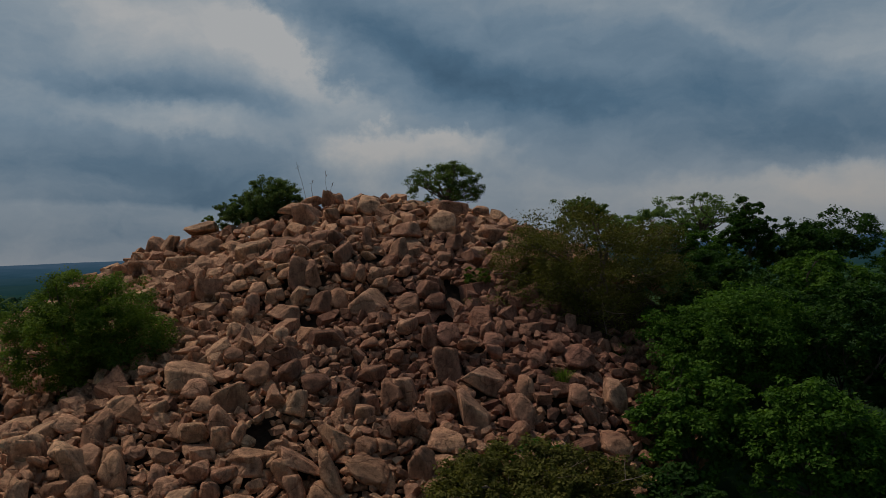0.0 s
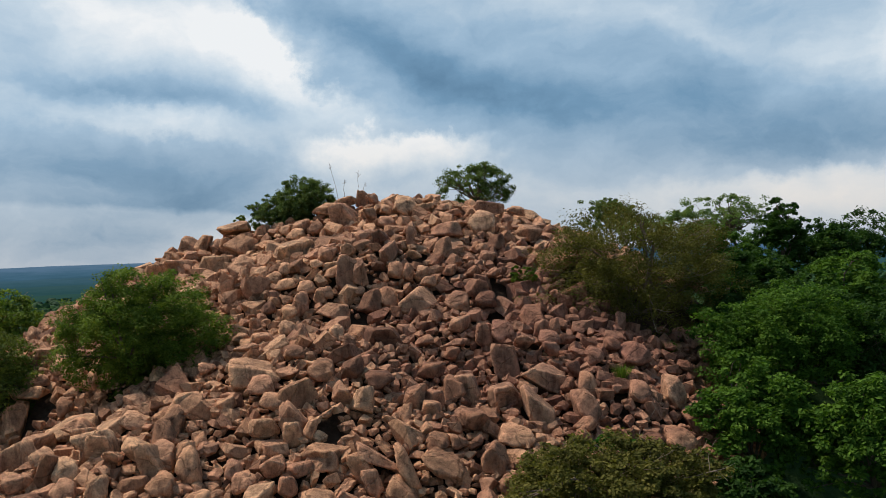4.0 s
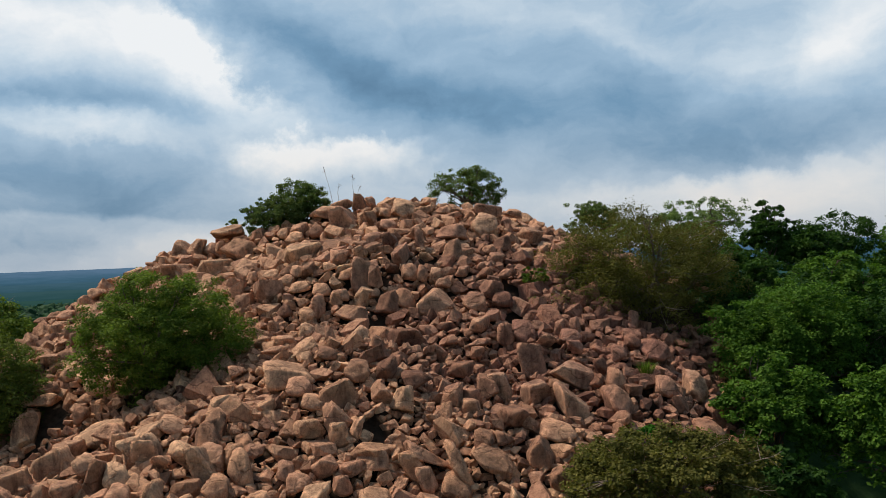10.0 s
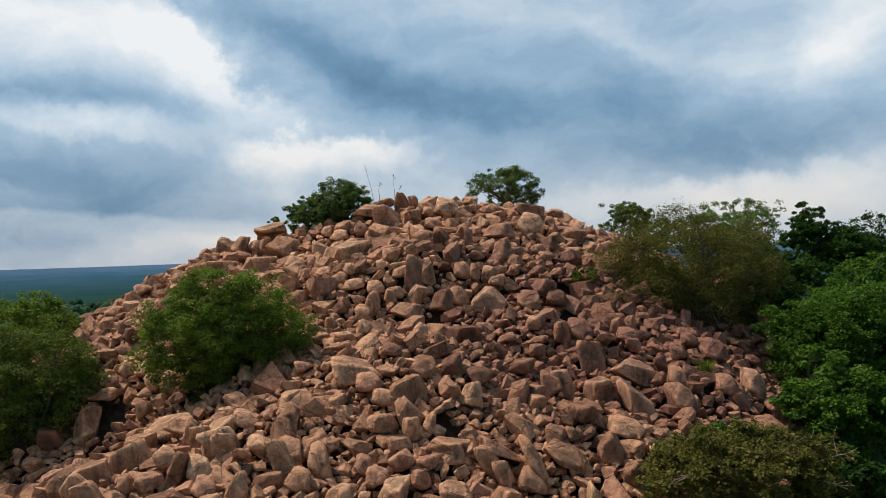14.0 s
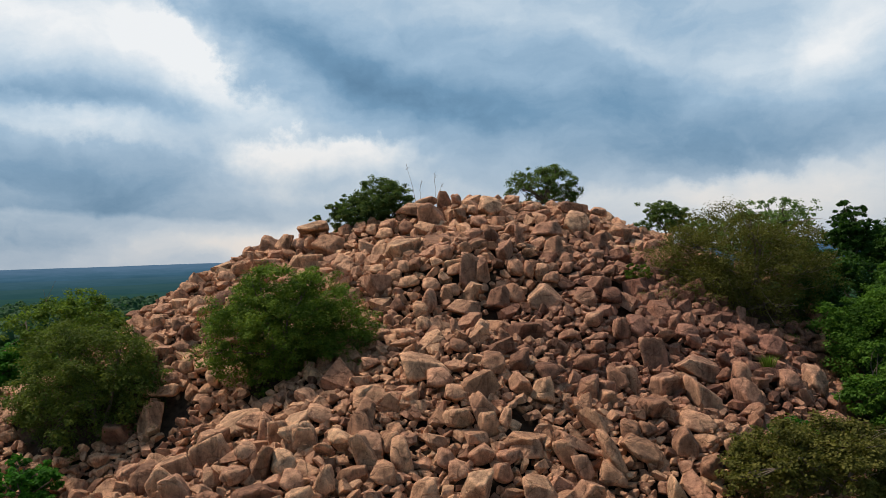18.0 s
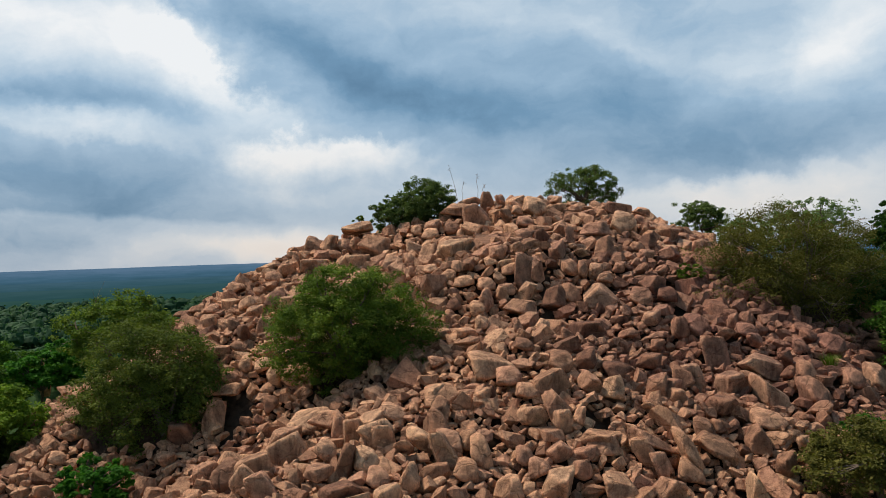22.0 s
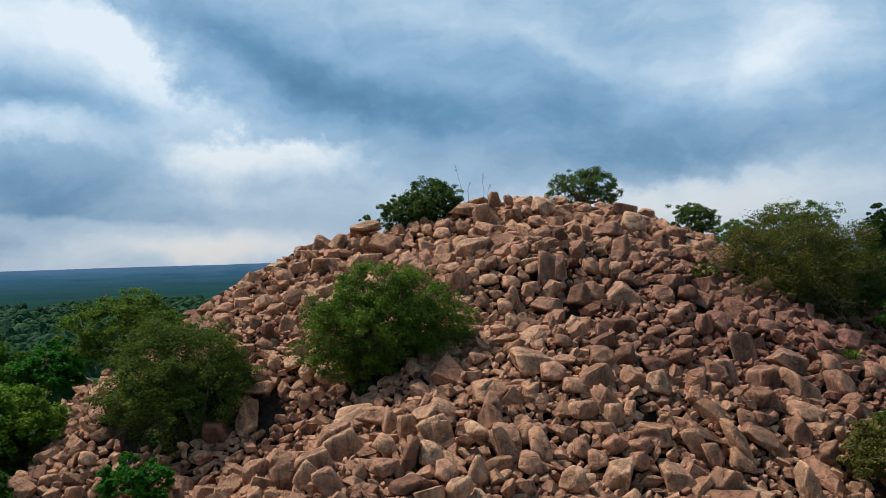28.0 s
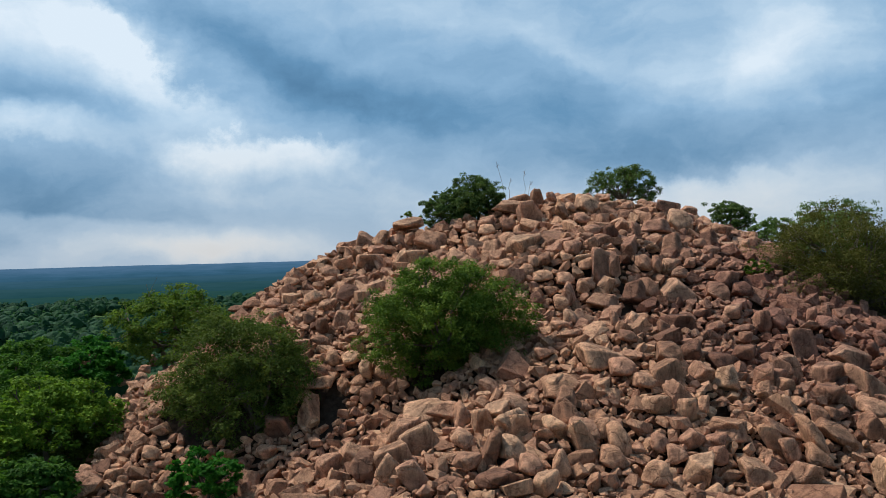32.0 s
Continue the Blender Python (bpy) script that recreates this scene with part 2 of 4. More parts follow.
def bark_material(name, colour):
    m, t = surface(name)
    place = node(t, "ShaderNodeNewGeometry").outputs["Position"]
    ridge = node(t, "ShaderNodeTexNoise", node(t, "ShaderNodeVectorMath", place, (9, 9, 2.0), operation="MULTIPLY").outputs[0], None, 1.5, 5.0, 0.65).outputs["Fac"]
    tint = ramp(t, ridge, [(0.25, tuple(v * 0.5 for v in colour)), (0.75, tuple(v * 1.3 for v in colour))])
    finish(t, principled(t, tint, 0.9, ridge, 0.6, 0.03, 0.2))
    return m


def ground_material():
    """Leaf litter, low scrub and meadow."""
    m, t = surface("scrub_ground")
    place = node(t, "ShaderNodeNewGeometry").outputs["Position"]
    wide = node(t, "ShaderNodeTexNoise", place, None, 0.012, 6.0, 0.6).outputs["Fac"]
    fine = node(t, "ShaderNodeTexNoise", place, None, 0.6, 6.0, 0.7).outputs["Fac"]
    green = ramp(t, wide, [(0.30, (0.022, 0.050, 0.018)), (0.52, (0.040, 0.080, 0.026)), (0.60, (0.10, 0.15, 0.045)), (0.70, (0.22, 0.19, 0.09))])
    green = mix(t, 0.8, green, ramp(t, fine, [(0.3, (0.35, 0.4, 0.4)), (0.7, (1.4, 1.35, 1.2))]), "MULTIPLY")
    finish(t, principled(t, green, 0.95, fine, 0.8, 0.3, 0.1))
    return m


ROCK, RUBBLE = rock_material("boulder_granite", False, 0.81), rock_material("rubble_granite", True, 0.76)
GROUND = ground_material()
BARK = bark_material("grey_brown_bark", (0.13, 0.095, 0.07))
TWIG = bark_material("pale_dry_twig", (0.26, 0.19, 0.14))
LEAF_FRESH = leaf_material("fresh_green_leaf", (0.014, 0.053, 0.005), (0.040, 0.136, 0.011), (0.094, 0.255, 0.026))
LEAF_BUSH = leaf_material("mid_green_leaf", (0.029, 0.055, 0.008), (0.097, 0.147, 0.019), (0.232, 0.290, 0.042))
LEAF_OLIVE = leaf_material("olive_leaf", (0.038, 0.038, 0.009), (0.100, 0.094, 0.020), (0.205, 0.180, 0.042))
LEAF_DARK = leaf_material("dark_green_leaf", (0.009, 0.026, 0.006), (0.028, 0.066, 0.011), (0.072, 0.136, 0.022))
LEAF_WOOD = leaf_material("woodland_leaf", (0.016, 0.042, 0.006), (0.055, 0.118, 0.013), (0.145, 0.245, 0.032))
LEAF_SUMMIT = leaf_material("grey_green_leaf", (0.034, 0.053, 0.018), (0.096, 0.138, 0.038), (0.21, 0.265, 0.08))
LEAF_GULLY = leaf_material("gully_leaf", (0.030, 0.044, 0.008), (0.086, 0.112, 0.019), (0.20, 0.225, 0.042))
LEAF_PALE = leaf_material("pale_green_leaf", (0.05, 0.085, 0.022), (0.12, 0.18, 0.05), (0.24, 0.31, 0.10))
LEAF_LIME = leaf_material("lime_green_leaf", (0.040, 0.080, 0.007), (0.118, 0.190, 0.015), (0.255, 0.35, 0.038))
LEAF_FAR = leaf_material("far_woods_leaf", (0.012, 0.038, 0.019), (0.027, 0.072, 0.031), (0.058, 0.118, 0.043), 0.05, 0.45)


def earth_material():
    m, t = surface("red_brown_earth")
    place = node(t, "ShaderNodeNewGeometry").outputs["Position"]
    clod = node(t, "ShaderNodeTexNoise", place, None, 3.0, 7.0, 0.7).outputs["Fac"]
    # earth colour kept very dark, shade between the stones included
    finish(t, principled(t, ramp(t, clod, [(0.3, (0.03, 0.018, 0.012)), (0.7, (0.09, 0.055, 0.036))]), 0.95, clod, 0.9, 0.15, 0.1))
    return m


EARTH = earth_material()


# ---------------------------------------------------------------- the hill and the plain
HILL_X = (-50, -38, -30, -22, -14, -6, 2, 9, 16, 30)
HILL_PROFILE = {  # height of the bedrock at these x, for each y
    20: (-17.0, -17.3, -17.3, -17.3, -17.1, -17.0, -17.2, -17.4, -17.4, -17.4),
    27: (-16.5, -16.0, -14.9, -13.2, -11.7, -10.5, -13.1, -14.5, -15.6, -17.5),
    33: (-16.4, -14.7, -13.5, -10.3, -8.9, -9.9, -10.6, -11.7, -13.9, -17.4),
    38: (-16.3, -13.2, -13.0, -10.0, -7.6, -6.9, -7.8, -9.1, -11.9, -16.6),
    43: (-16.1, -11.9, -11.6, -9.9, -6.1, -4.5, -6.4, -6.0, -9.9, -14.0),
    48: (-15.5, -12.1, -6.8, -6.5, -4.3, -4.0, -3.5, -3.9, -7.4, -10.3),
    53: (-14.8, -9.3, -6.5, -3.3, -1.6, 0.6, -0.8, -1.6, -2.9, -9.2),
    59: (-13.7, -10.7, -4.6, -2.0, -0.4, 1.5, 1.8, -0.3, -2.7, -6.2),
    66: (-13.1, -15.6, -4.2, 0.7, 2.4, 3.9, 3.3, 0.9, -2.3, -5.4),
    76: (-8.9, -8.6, -8.3, -1.1, -1.5, -1.8, -1.5, -2.4, -7.1, -8.5),
}
HILL_Y = tuple(HILL_PROFILE)
HILL = np.array([HILL_PROFILE[y] for y in HILL_Y])
PLAIN = -32.0


def spline(v, knots):
    u = np.clip(np.interp(v, knots, np.arange(len(knots))), 0, len(knots) - 1.0001)
    i = np.floor(u).astype(int)
    t = u - i
    weights = (-0.5 * t**3 + t * t - 0.5 * t, 1.5 * t**3 - 2.5 * t * t + 1, -1.5 * t**3 + 2 * t * t + 0.5 * t, 0.5 * t**3 - 0.5 * t * t)
    return [(np.clip(i + k - 1, 0, len(knots) - 1), w) for k, w in enumerate(weights)]


def height(x, y):
    """The ground's height: the hill, running out into the plain."""
    x, y = np.asarray(x, float), np.asarray(y, float)
    h = sum(wy * wx * HILL[j, i] for j, wy in spline(y, HILL_Y) for i, wx in spline(x, HILL_X))
    out = np.hypot(np.maximum(np.maximum(HILL_X[0] - x, x - HILL_X[-1]), 0), np.maximum(np.maximum(HILL_Y[0] - y, y - HILL_Y[-1]), 0))
    s = np.clip(out / 60, 0, 1)
    s = s * s * (3 - 2 * s)
    return h * (1 - s) + PLAIN * s


def mesh_from(name, verts, faces, smooth=True):
    me = bpy.data.meshes.new(name)
    me.from_pydata(np.asarray(verts).tolist(), [], np.asarray(faces).tolist() if isinstance(faces, np.ndarray) else faces)
    if smooth:
        me.polygons.foreach_set("use_smooth", [True] * len(me.polygons))
    me.update()
    return me


def part(name, me, material, parent=None, label=""):
    """Links a mesh as one object, under a thing or a part if given."""
    ob = new(name, me)
    if not me.materials:
        me.materials.append(material)
    if parent:
        ob.parent = parent
    return tagged(ob, label)


def ground_sheet():
    steps = np.concatenate([np.arange(0, 60, 1.5), np.geomspace(60, 4200, 34)])
    xs = np.concatenate([-steps[:0:-1], steps]) - 8
    ys = np.concatenate([-steps[:0:-1], steps]) + 48
    gx, gy = np.meshgrid(xs, ys)
    verts = np.stack([gx.ravel(), gy.ravel(), height(gx, gy).ravel() - 1.5], 1)
    n, m = len(xs), len(ys)
    a = (np.arange(m - 1)[:, None] * n + np.arange(n - 1)).ravel()
    ob = part("ground", mesh_from("ground", verts, np.stack([a, a + 1, a + n + 1, a + n], 1)), GROUND)
    tagged(ob, "scrub-covered hill slope running out into a wooded plain", "ground", kind="structure")


ground_sheet()


def rocky_edge(y):
    """Where the boulders end to the west and east."""
    return np.interp(y, (24, 36, 42, 50, 60, 76), (-24, -27, -35.5, -36, -36.5, -31)), np.interp(y, (24, 34, 40, 46, 56, 76), (10, 12, 14, 17, 15, 13))


def earth_bed():
    """Bare earth under the boulders, coloured darker so the gaps read as deep shade."""
    verts, faces, ys = [], [], np.arange(24, 77, 1.0)
    for y in ys:
        west, east = rocky_edge(y)
        xs = np.linspace(west, east, 50)
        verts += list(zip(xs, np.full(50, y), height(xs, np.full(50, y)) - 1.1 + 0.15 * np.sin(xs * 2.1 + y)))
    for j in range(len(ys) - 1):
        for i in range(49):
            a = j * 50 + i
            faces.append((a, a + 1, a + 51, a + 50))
    tagged(part("earth_bed", mesh_from("earth_bed", [tuple(map(float, v)) for v in verts], faces), EARTH), "red-brown earth under the boulders, darkened for shade in the gaps", "ground", kind="structure")


earth_bed()


def far_ridge(name, radius, low, high, rough, haze_tints, label):
    """Glowing line of wooded country all round the plain; painted-in haze, the farther, the bluer."""
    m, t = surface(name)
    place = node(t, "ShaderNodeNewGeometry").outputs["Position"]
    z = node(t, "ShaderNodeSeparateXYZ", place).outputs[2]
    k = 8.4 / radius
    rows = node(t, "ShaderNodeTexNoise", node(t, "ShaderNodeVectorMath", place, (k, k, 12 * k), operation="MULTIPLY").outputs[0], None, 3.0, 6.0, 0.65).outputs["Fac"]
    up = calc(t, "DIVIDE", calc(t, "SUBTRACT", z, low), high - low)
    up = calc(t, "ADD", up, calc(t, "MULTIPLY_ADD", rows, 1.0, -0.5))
    # glows by itself: the haze is put into these colours
    finish(t, node(t, "ShaderNodeEmission", ramp(t, up, list(zip((0.05, 0.5, 0.95), haze_tints))), 1.0).outputs[0])
    verts, faces, n = [], [], 1200
    for i in range(n):
        a = math.tau * i / n
        x, y = radius * math.sin(a), radius * math.cos(a)
        top = high + rough * (3 * noise.noise((x / radius * 2.8, y / radius * 2.8, 3)) + noise.noise((x / radius * 12, y / radius * 12, 7)) + 0.4 * noise.noise((x / radius * 90, y / radius * 90, 1)))
        verts += [(x, y, low), (x, y, top)]
        j = (i + 1) % n
        faces.append((2 * i, 2 * j, 2 * j + 1, 2 * i + 1))
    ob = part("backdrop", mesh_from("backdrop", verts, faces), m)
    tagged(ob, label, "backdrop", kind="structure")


far_ridge("horizon_haze_glow", 1900, -40, -4.0, 1.6, ((0.030, 0.082, 0.115), (0.050, 0.118, 0.180), (0.090, 0.165, 0.255)), "distant wooded ridge along the horizon, blue haze painted in")
far_ridge("distance_haze_glow", 1300, -40, -20.5, 1.1, ((0.019, 0.060, 0.070), (0.030, 0.082, 0.105), (0.046, 0.105, 0.145)), "woods beyond the plain, blue-green haze painted in")
far_ridge("wood_belt_haze_glow", 950, -40, -22.5, 1.1, ((0.013, 0.046, 0.046), (0.022, 0.066, 0.072), (0.034, 0.084, 0.094)), "wood belt on the plain, teal haze painted in")
far_ridge("near_belt_haze_glow", 720, -40, -24.0, 1.0, ((0.009, 0.036, 0.030), (0.017, 0.054, 0.048), (0.028, 0.074, 0.064)), "green wood belt on the plain, dim haze painted in")


# ---------------------------------------------------------------- boulders
def ball(level):
    bm = bmesh.new()
    bmesh.ops.create_icosphere(bm, subdivisions=level, radius=1)
    verts = np.array([v.co[:] for v in bm.verts])
    faces = np.array([[v.index for v in f.verts] for f in bm.faces])
    bm.free()
    return verts, faces


BALLS = {level: ball(level) for level in (3, 4)}


def stone(seed, level, kind="block"):
    """A weathered stone, within about -1..1: flat breaks cut from a lump, edges worn round, faces a little uneven.
    kind: block (squared), lump (rounded), slab (thin), wedge (pointed)."""
    rng = np.random.default_rng(seed)
    d, faces = BALLS[level]
    d = d / np.linalg.norm(d, axis=1)[:, None]
    cuts, reach = [], []
    if kind != "lump":
        for axis_ in range(3):
            for side in (-1, 1):
                n = side * np.eye(3)[axis_] + rng.normal(size=3) * 0.24
                cuts.append(n / np.linalg.norm(n))
                reach.append(rng.uniform(0.66, 0.98))
    for _ in range({"block": 6, "lump": 11, "slab": 4, "wedge": 6}[kind]):
        n = rng.normal(size=3)
        cuts.append(n / np.linalg.norm(n))
        reach.append(rng.uniform(0.78, 1.12) if kind != "lump" else rng.uniform(0.74, 1.0))
    if kind == "wedge":
        for lean_ in (-1, 1):
            n = np.array([lean_ * 0.8, rng.normal() * 0.2, 0.55])
            cuts.append(n / np.linalg.norm(n))
            reach.append(rng.uniform(0.45, 0.65))
    sharp = {"block": 90, "lump": 55, "slab": 110, "wedge": 90}[kind]
    dots = np.maximum(d @ np.array(cuts).T, 1e-3) / np.array(reach)
    r = (dots**sharp).sum(1) ** (-1 / sharp)
    off = rng.uniform(0, 50, 3)
    rough = np.array([noise.fractal(Vector(v * 1.9 + off), 0.8, 2.2, 4) for v in d * r[:, None]])
    chip = np.array([noise.noise(Vector(v * 3.1 - off)) for v in d * r[:, None]])
    r = r * (1 + 0.034 * rough - 0.07 * np.maximum(chip - 0.25, 0))
    # old joints run through the larger blocks
    if kind != "lump" and level > 3:
        for _ in range(int(rng.integers(0, 3))):
            n = rng.normal(size=3)
            n /= np.linalg.norm(n)
            away = np.abs((d * r[:, None]) @ n - rng.uniform(-0.4, 0.4) + 0.05 * rough)
            r = r * (1 - 0.09 * np.exp(-((away / 0.05) ** 2)))
    v = d * r[:, None]
    return v / np.abs(v).max(0), faces


def broken_stone(seed, rounds, worn, steps):
    """A smaller stone: a block broken along flat faces, its edges worn."""
    rng = np.random.default_rng(seed)
    bm = bmesh.new()
    bmesh.ops.create_cube(bm, size=2)
    for v in bm.verts:
        v.co += Vector(rng.normal(size=3) * 0.16)
    for _ in range(rounds):
        n = Vector(rng.normal(size=3)).normalized()
        cut = bmesh.ops.bisect_plane(bm, geom=bm.verts[:] + bm.edges[:] + bm.faces[:], plane_co=n * rng.uniform(0.74, 1.0), plane_no=n, clear_outer=True)
        rim = [e for e in cut["geom_cut"] if isinstance(e, bmesh.types.BMEdge)]
        if len(rim) > 2:
            bmesh.ops.contextual_create(bm, geom=rim)
    bmesh.ops.remove_doubles(bm, verts=bm.verts, dist=0.08)
    bmesh.ops.bevel(bm, geom=bm.edges[:], offset=worn, segments=steps, profile=0.55, affect="EDGES", clamp_overlap=True)
    bmesh.ops.triangulate(bm, faces=bm.faces[:])
    bm.verts.index_update()
    verts = np.array([v.co[:] for v in bm.verts])
    faces = np.array([[v.index for v in f.verts] for f in bm.faces])
    bm.free()
    return verts / np.abs(verts).max(0), faces


def spin(rng, tumble=1.0):
    return np.array(Euler((rng.normal() * 0.35 * tumble, rng.normal() * 0.35 * tumble, rng.uniform(0, math.tau))).to_matrix())


BOULDER_MESH = {}
for number, kind_ in enumerate(("block",) * 5 + ("lump",) * 4 + ("slab",) * 2 + ("wedge",) * 3):
    for level in (3, 4):
        v_, f_ = stone(100 + number, level, kind_)
        BOULDER_MESH.setdefault((kind_, level), []).append(mesh_from("boulder", v_, f_))

placed = []  # x, y, z, radius of every single boulder, so that the rubble keeps clear of them


def boulder(kind, shape, x, y, z, wide, deep, high, turn=0.0, tip=0.0, lean=0.0, label="tan granite boulder lying in the boulder heap"):
    """One boulder of full size wide x deep x high about its middle; turn, tip (towards the viewer's side) and lean in degrees."""
    meshes = BOULDER_MESH[kind, 4 if wide * high > 1.7 else 3]
    ob = new("boulder", meshes[shape % len(meshes)])
    if not ob.data.materials:
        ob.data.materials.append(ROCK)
    ob.matrix_basis = pose(x, y, z, tip, lean, turn) @ Matrix.Diagonal((wide / 2, deep / 2, high / 2, 1))
    placed.append((x, y, z, 0.27 * (wide + high)))
    return tagged(ob, label, "boulder", "boulders of the heap")


# the boulders that stand out, from the summit down
boulder("wedge", 4, -23.59, 45.78, -8.58, 1.20, 1.67, 2.18, -15, -3, 0)
boulder("block", 1, -25.29, 45.33, -9.19, 2.04, 2.03, 1.41, -12, 8, 5)
boulder("block", 5, -17.61, 41.02, -8.14, 2.78, 2.56, 1.35, 3, -6, -12)
boulder("slab", 0, -17.93, 36.80, -8.58, 1.81, 1.24, 1.56, -6, 1, -35)
boulder("block", 3, -18.59, 39.17, -8.61, 1.62, 1.79, 1.65, -1, -2, 10)
boulder("slab", 0, -19.22, 35.64, -8.96, 1.75, 0.98, 1.13, 7, 7, -25)
boulder("block", 0, -20.54, 35.78, -9.35, 1.27, 1.44, 1.40, -14, 2, 10)
boulder("slab", 2, -19.47, 34.29, -9.17, 1.02, 0.91, 1.20, 14, 3, 35)
boulder("slab", 2, -18.42, 33.20, -9.23, 0.99, 0.90, 1.52, -3, 5, -35)
boulder("block", 3, -22.23, 38.47, -9.89, 1.36, 1.44, 1.21, -12, 7, 0)
boulder("block", 4, -15.89, 38.64, -7.77, 0.86, 1.18, 1.53, 17, 8, 15)
boulder("block", 1, -15.05, 37.27, -7.86, 1.22, 1.43, 1.47, -7, 5, -5)
boulder("block", 3, -14.25, 37.96, -7.58, 1.70, 1.64, 1.04, 7, 9, -10)
boulder("block", 1, -13.90, 35.91, -8.00, 1.72, 1.79, 1.42, 16, -6, 5)
boulder("block", 0, -14.28, 33.97, -8.49, 1.17, 1.26, 1.09, 18, 10, 0)
boulder("block", 1, -15.08, 34.14, -8.49, 0.77, 1.27, 1.98, -13, -1, 22)
boulder("block", 0, -13.39, 38.34, -7.28, 1.49, 1.36, 0.70, 14, 5, 15)
boulder("block", 3, -16.19, 33.56, -8.77, 1.26, 1.21, 0.77, -9, 2, 10)
boulder("block", 1, -15.20, 32.32, -9.20, 1.84, 1.62, 0.69, 10, 2, -8)
boulder("block", 0, -11.18, 37.43, -7.33, 1.13, 1.41, 1.61, -9, 6, 15)
boulder("block", 3, -11.31, 39.04, -6.67, 1.06, 1.17, 1.08, -5, -2, 0)
boulder("block", 0, -13.72, 32.75, -8.88, 1.09, 1.10, 0.80, 4, 5, 0)
boulder("lump", 3, -12.66, 34.92, -8.14, 1.00, 1.09, 0.96, 16, 10, 0)
boulder("block", 1, -11.91, 35.66, -7.98, 1.66, 1.53, 0.82, 4, 5, 35)
boulder("block", 1, -11.02, 34.85, -8.35, 1.10, 1.56, 2.09, -7, 2, -20)
boulder("wedge", 4, -12.40, 32.90, -8.89, 0.90, 1.12, 1.27, -8, 6, 0)
boulder("block", 3, -13.30, 31.60, -9.32, 1.19, 1.25, 1.02, -10, 0, 0)
boulder("block", 4, -8.60, 41.14, -5.49, 2.83, 2.61, 1.38, 13, 5, 5)
boulder("block", 0, -7.80, 39.67, -6.02, 1.38, 1.38, 0.98, 7, -2, -10)
boulder("slab", 4, -5.76, 38.91, -6.33, 1.77, 1.13, 1.38, 15, 1, -30)
boulder("block", 5, -7.00, 38.52, -6.55, 1.23, 1.19, 0.77, 10, -1, 0)
boulder("block", 5, -5.08, 40.59, -5.51, 1.41, 1.50, 1.25, -4, -5, 0)
boulder("block", 3, -3.68, 41.00, -5.49, 1.31, 1.34, 1.01, 13, 5, -15)
boulder("wedge", 2, -3.94, 39.30, -6.29, 1.25, 1.47, 1.52, 15, 2, 0)
boulder("block", 2, -2.77, 39.02, -6.58, 1.37, 1.53, 1.45, -13, -3, 0)
boulder("block", 4, -2.36, 40.75, -5.92, 1.55, 1.54, 1.07, 11, -1, -10)
boulder("block", 3, -0.00, 42.91, -5.91, 1.50, 1.45, 0.93, 14, -4, 10)
boulder("slab", 1, -5.73, 37.33, -7.22, 1.14, 0.98, 1.80, 1, 4, -35)
boulder("slab", 2, 3.73, 43.87, -5.84, 1.41, 1.15, 2.40, -4, -4, -12)
boulder("block", 3, -0.53, 39.53, -6.74, 1.21, 1.38, 1.36, 16, -3, 0)
boulder("block", 4, 1.23, 41.58, -6.60, 1.27, 1.52, 1.62, -12, -6, 0)
boulder("slab", 4, 1.86, 41.61, -6.66, 1.02, 0.91, 1.63, -12, 7, -20)
boulder("block", 1, 3.54, 41.13, -6.96, 1.83, 1.91, 1.54, 2, 10, -10)
boulder("slab", 5, 5.57, 42.13, -6.39, 2.34, 1.17, 1.46, -1, -3, 25)
boulder("wedge", 1, 4.96, 40.06, -7.32, 1.36, 1.85, 2.39, 13, 4, -30)
boulder("block", 1, 2.18, 38.60, -7.49, 1.54, 1.50, 0.97, 14, 11, 0)
boulder("block", 5, 3.98, 37.79, -8.14, 1.87, 1.65, 0.71, 5, 11, 5)
boulder("wedge", 3, 3.13, 36.54, -8.67, 1.53, 1.59, 1.27, 0, 11, 0)
boulder("block", 3, -4.02, 36.05, -8.36, 2.14, 1.94, 0.95, 11, 0, 15)
boulder("block", 4, -1.95, 36.07, -8.51, 2.43, 2.08, 0.73, 18, -6, 28)
boulder("block", 3, -4.93, 35.16, -8.80, 1.24, 1.18, 0.71, -5, -6, 0)
boulder("block", 0, 0.96, 35.94, -8.82, 2.21, 1.99, 0.96, -9, -3, 28)
boulder("block", 4, -0.52, 34.59, -9.47, 1.49, 1.46, 0.98, -11, 5, 25)
boulder("block", 5, -9.46, 34.83, -8.52, 1.00, 1.34, 1.67, 0, -4, -10)
boulder("block", 0, -10.12, 33.61, -8.93, 1.17, 1.21, 0.93, -8, 1, 0)
boulder("block", 2, -8.38, 32.97, -9.47, 1.30, 1.39, 1.18, -7, 9, 0)
boulder("block", 3, -6.25, 33.60, -9.59, 1.44, 1.61, 1.51, 17, 10, 5)
boulder("block", 4, -6.97, 34.41, -9.07, 1.05, 1.14, 1.02, -17, -3, 0)
boulder("block", 4, -3.83, 33.77, -9.75, 1.60, 1.61, 1.16, 2, 10, 0)
boulder("slab", 4, -1.77, 34.64, -9.22, 0.75, 0.75, 1.25, 12, -6, -20)
boulder("block", 1, -1.74, 33.50, -10.02, 1.45, 1.54, 1.31, 7, 5, 20)
boulder("block", 2, -9.89, 35.64, -8.07, 1.08, 1.21, 1.15, -13, 4, 0)
boulder("wedge", 0, 1.90, 33.52, -10.30, 1.09, 1.54, 2.07, 6, 8, -15)
boulder("block", 4, 0.75, 36.88, -8.11, 1.02, 1.13, 1.04, -16, 3, 0)
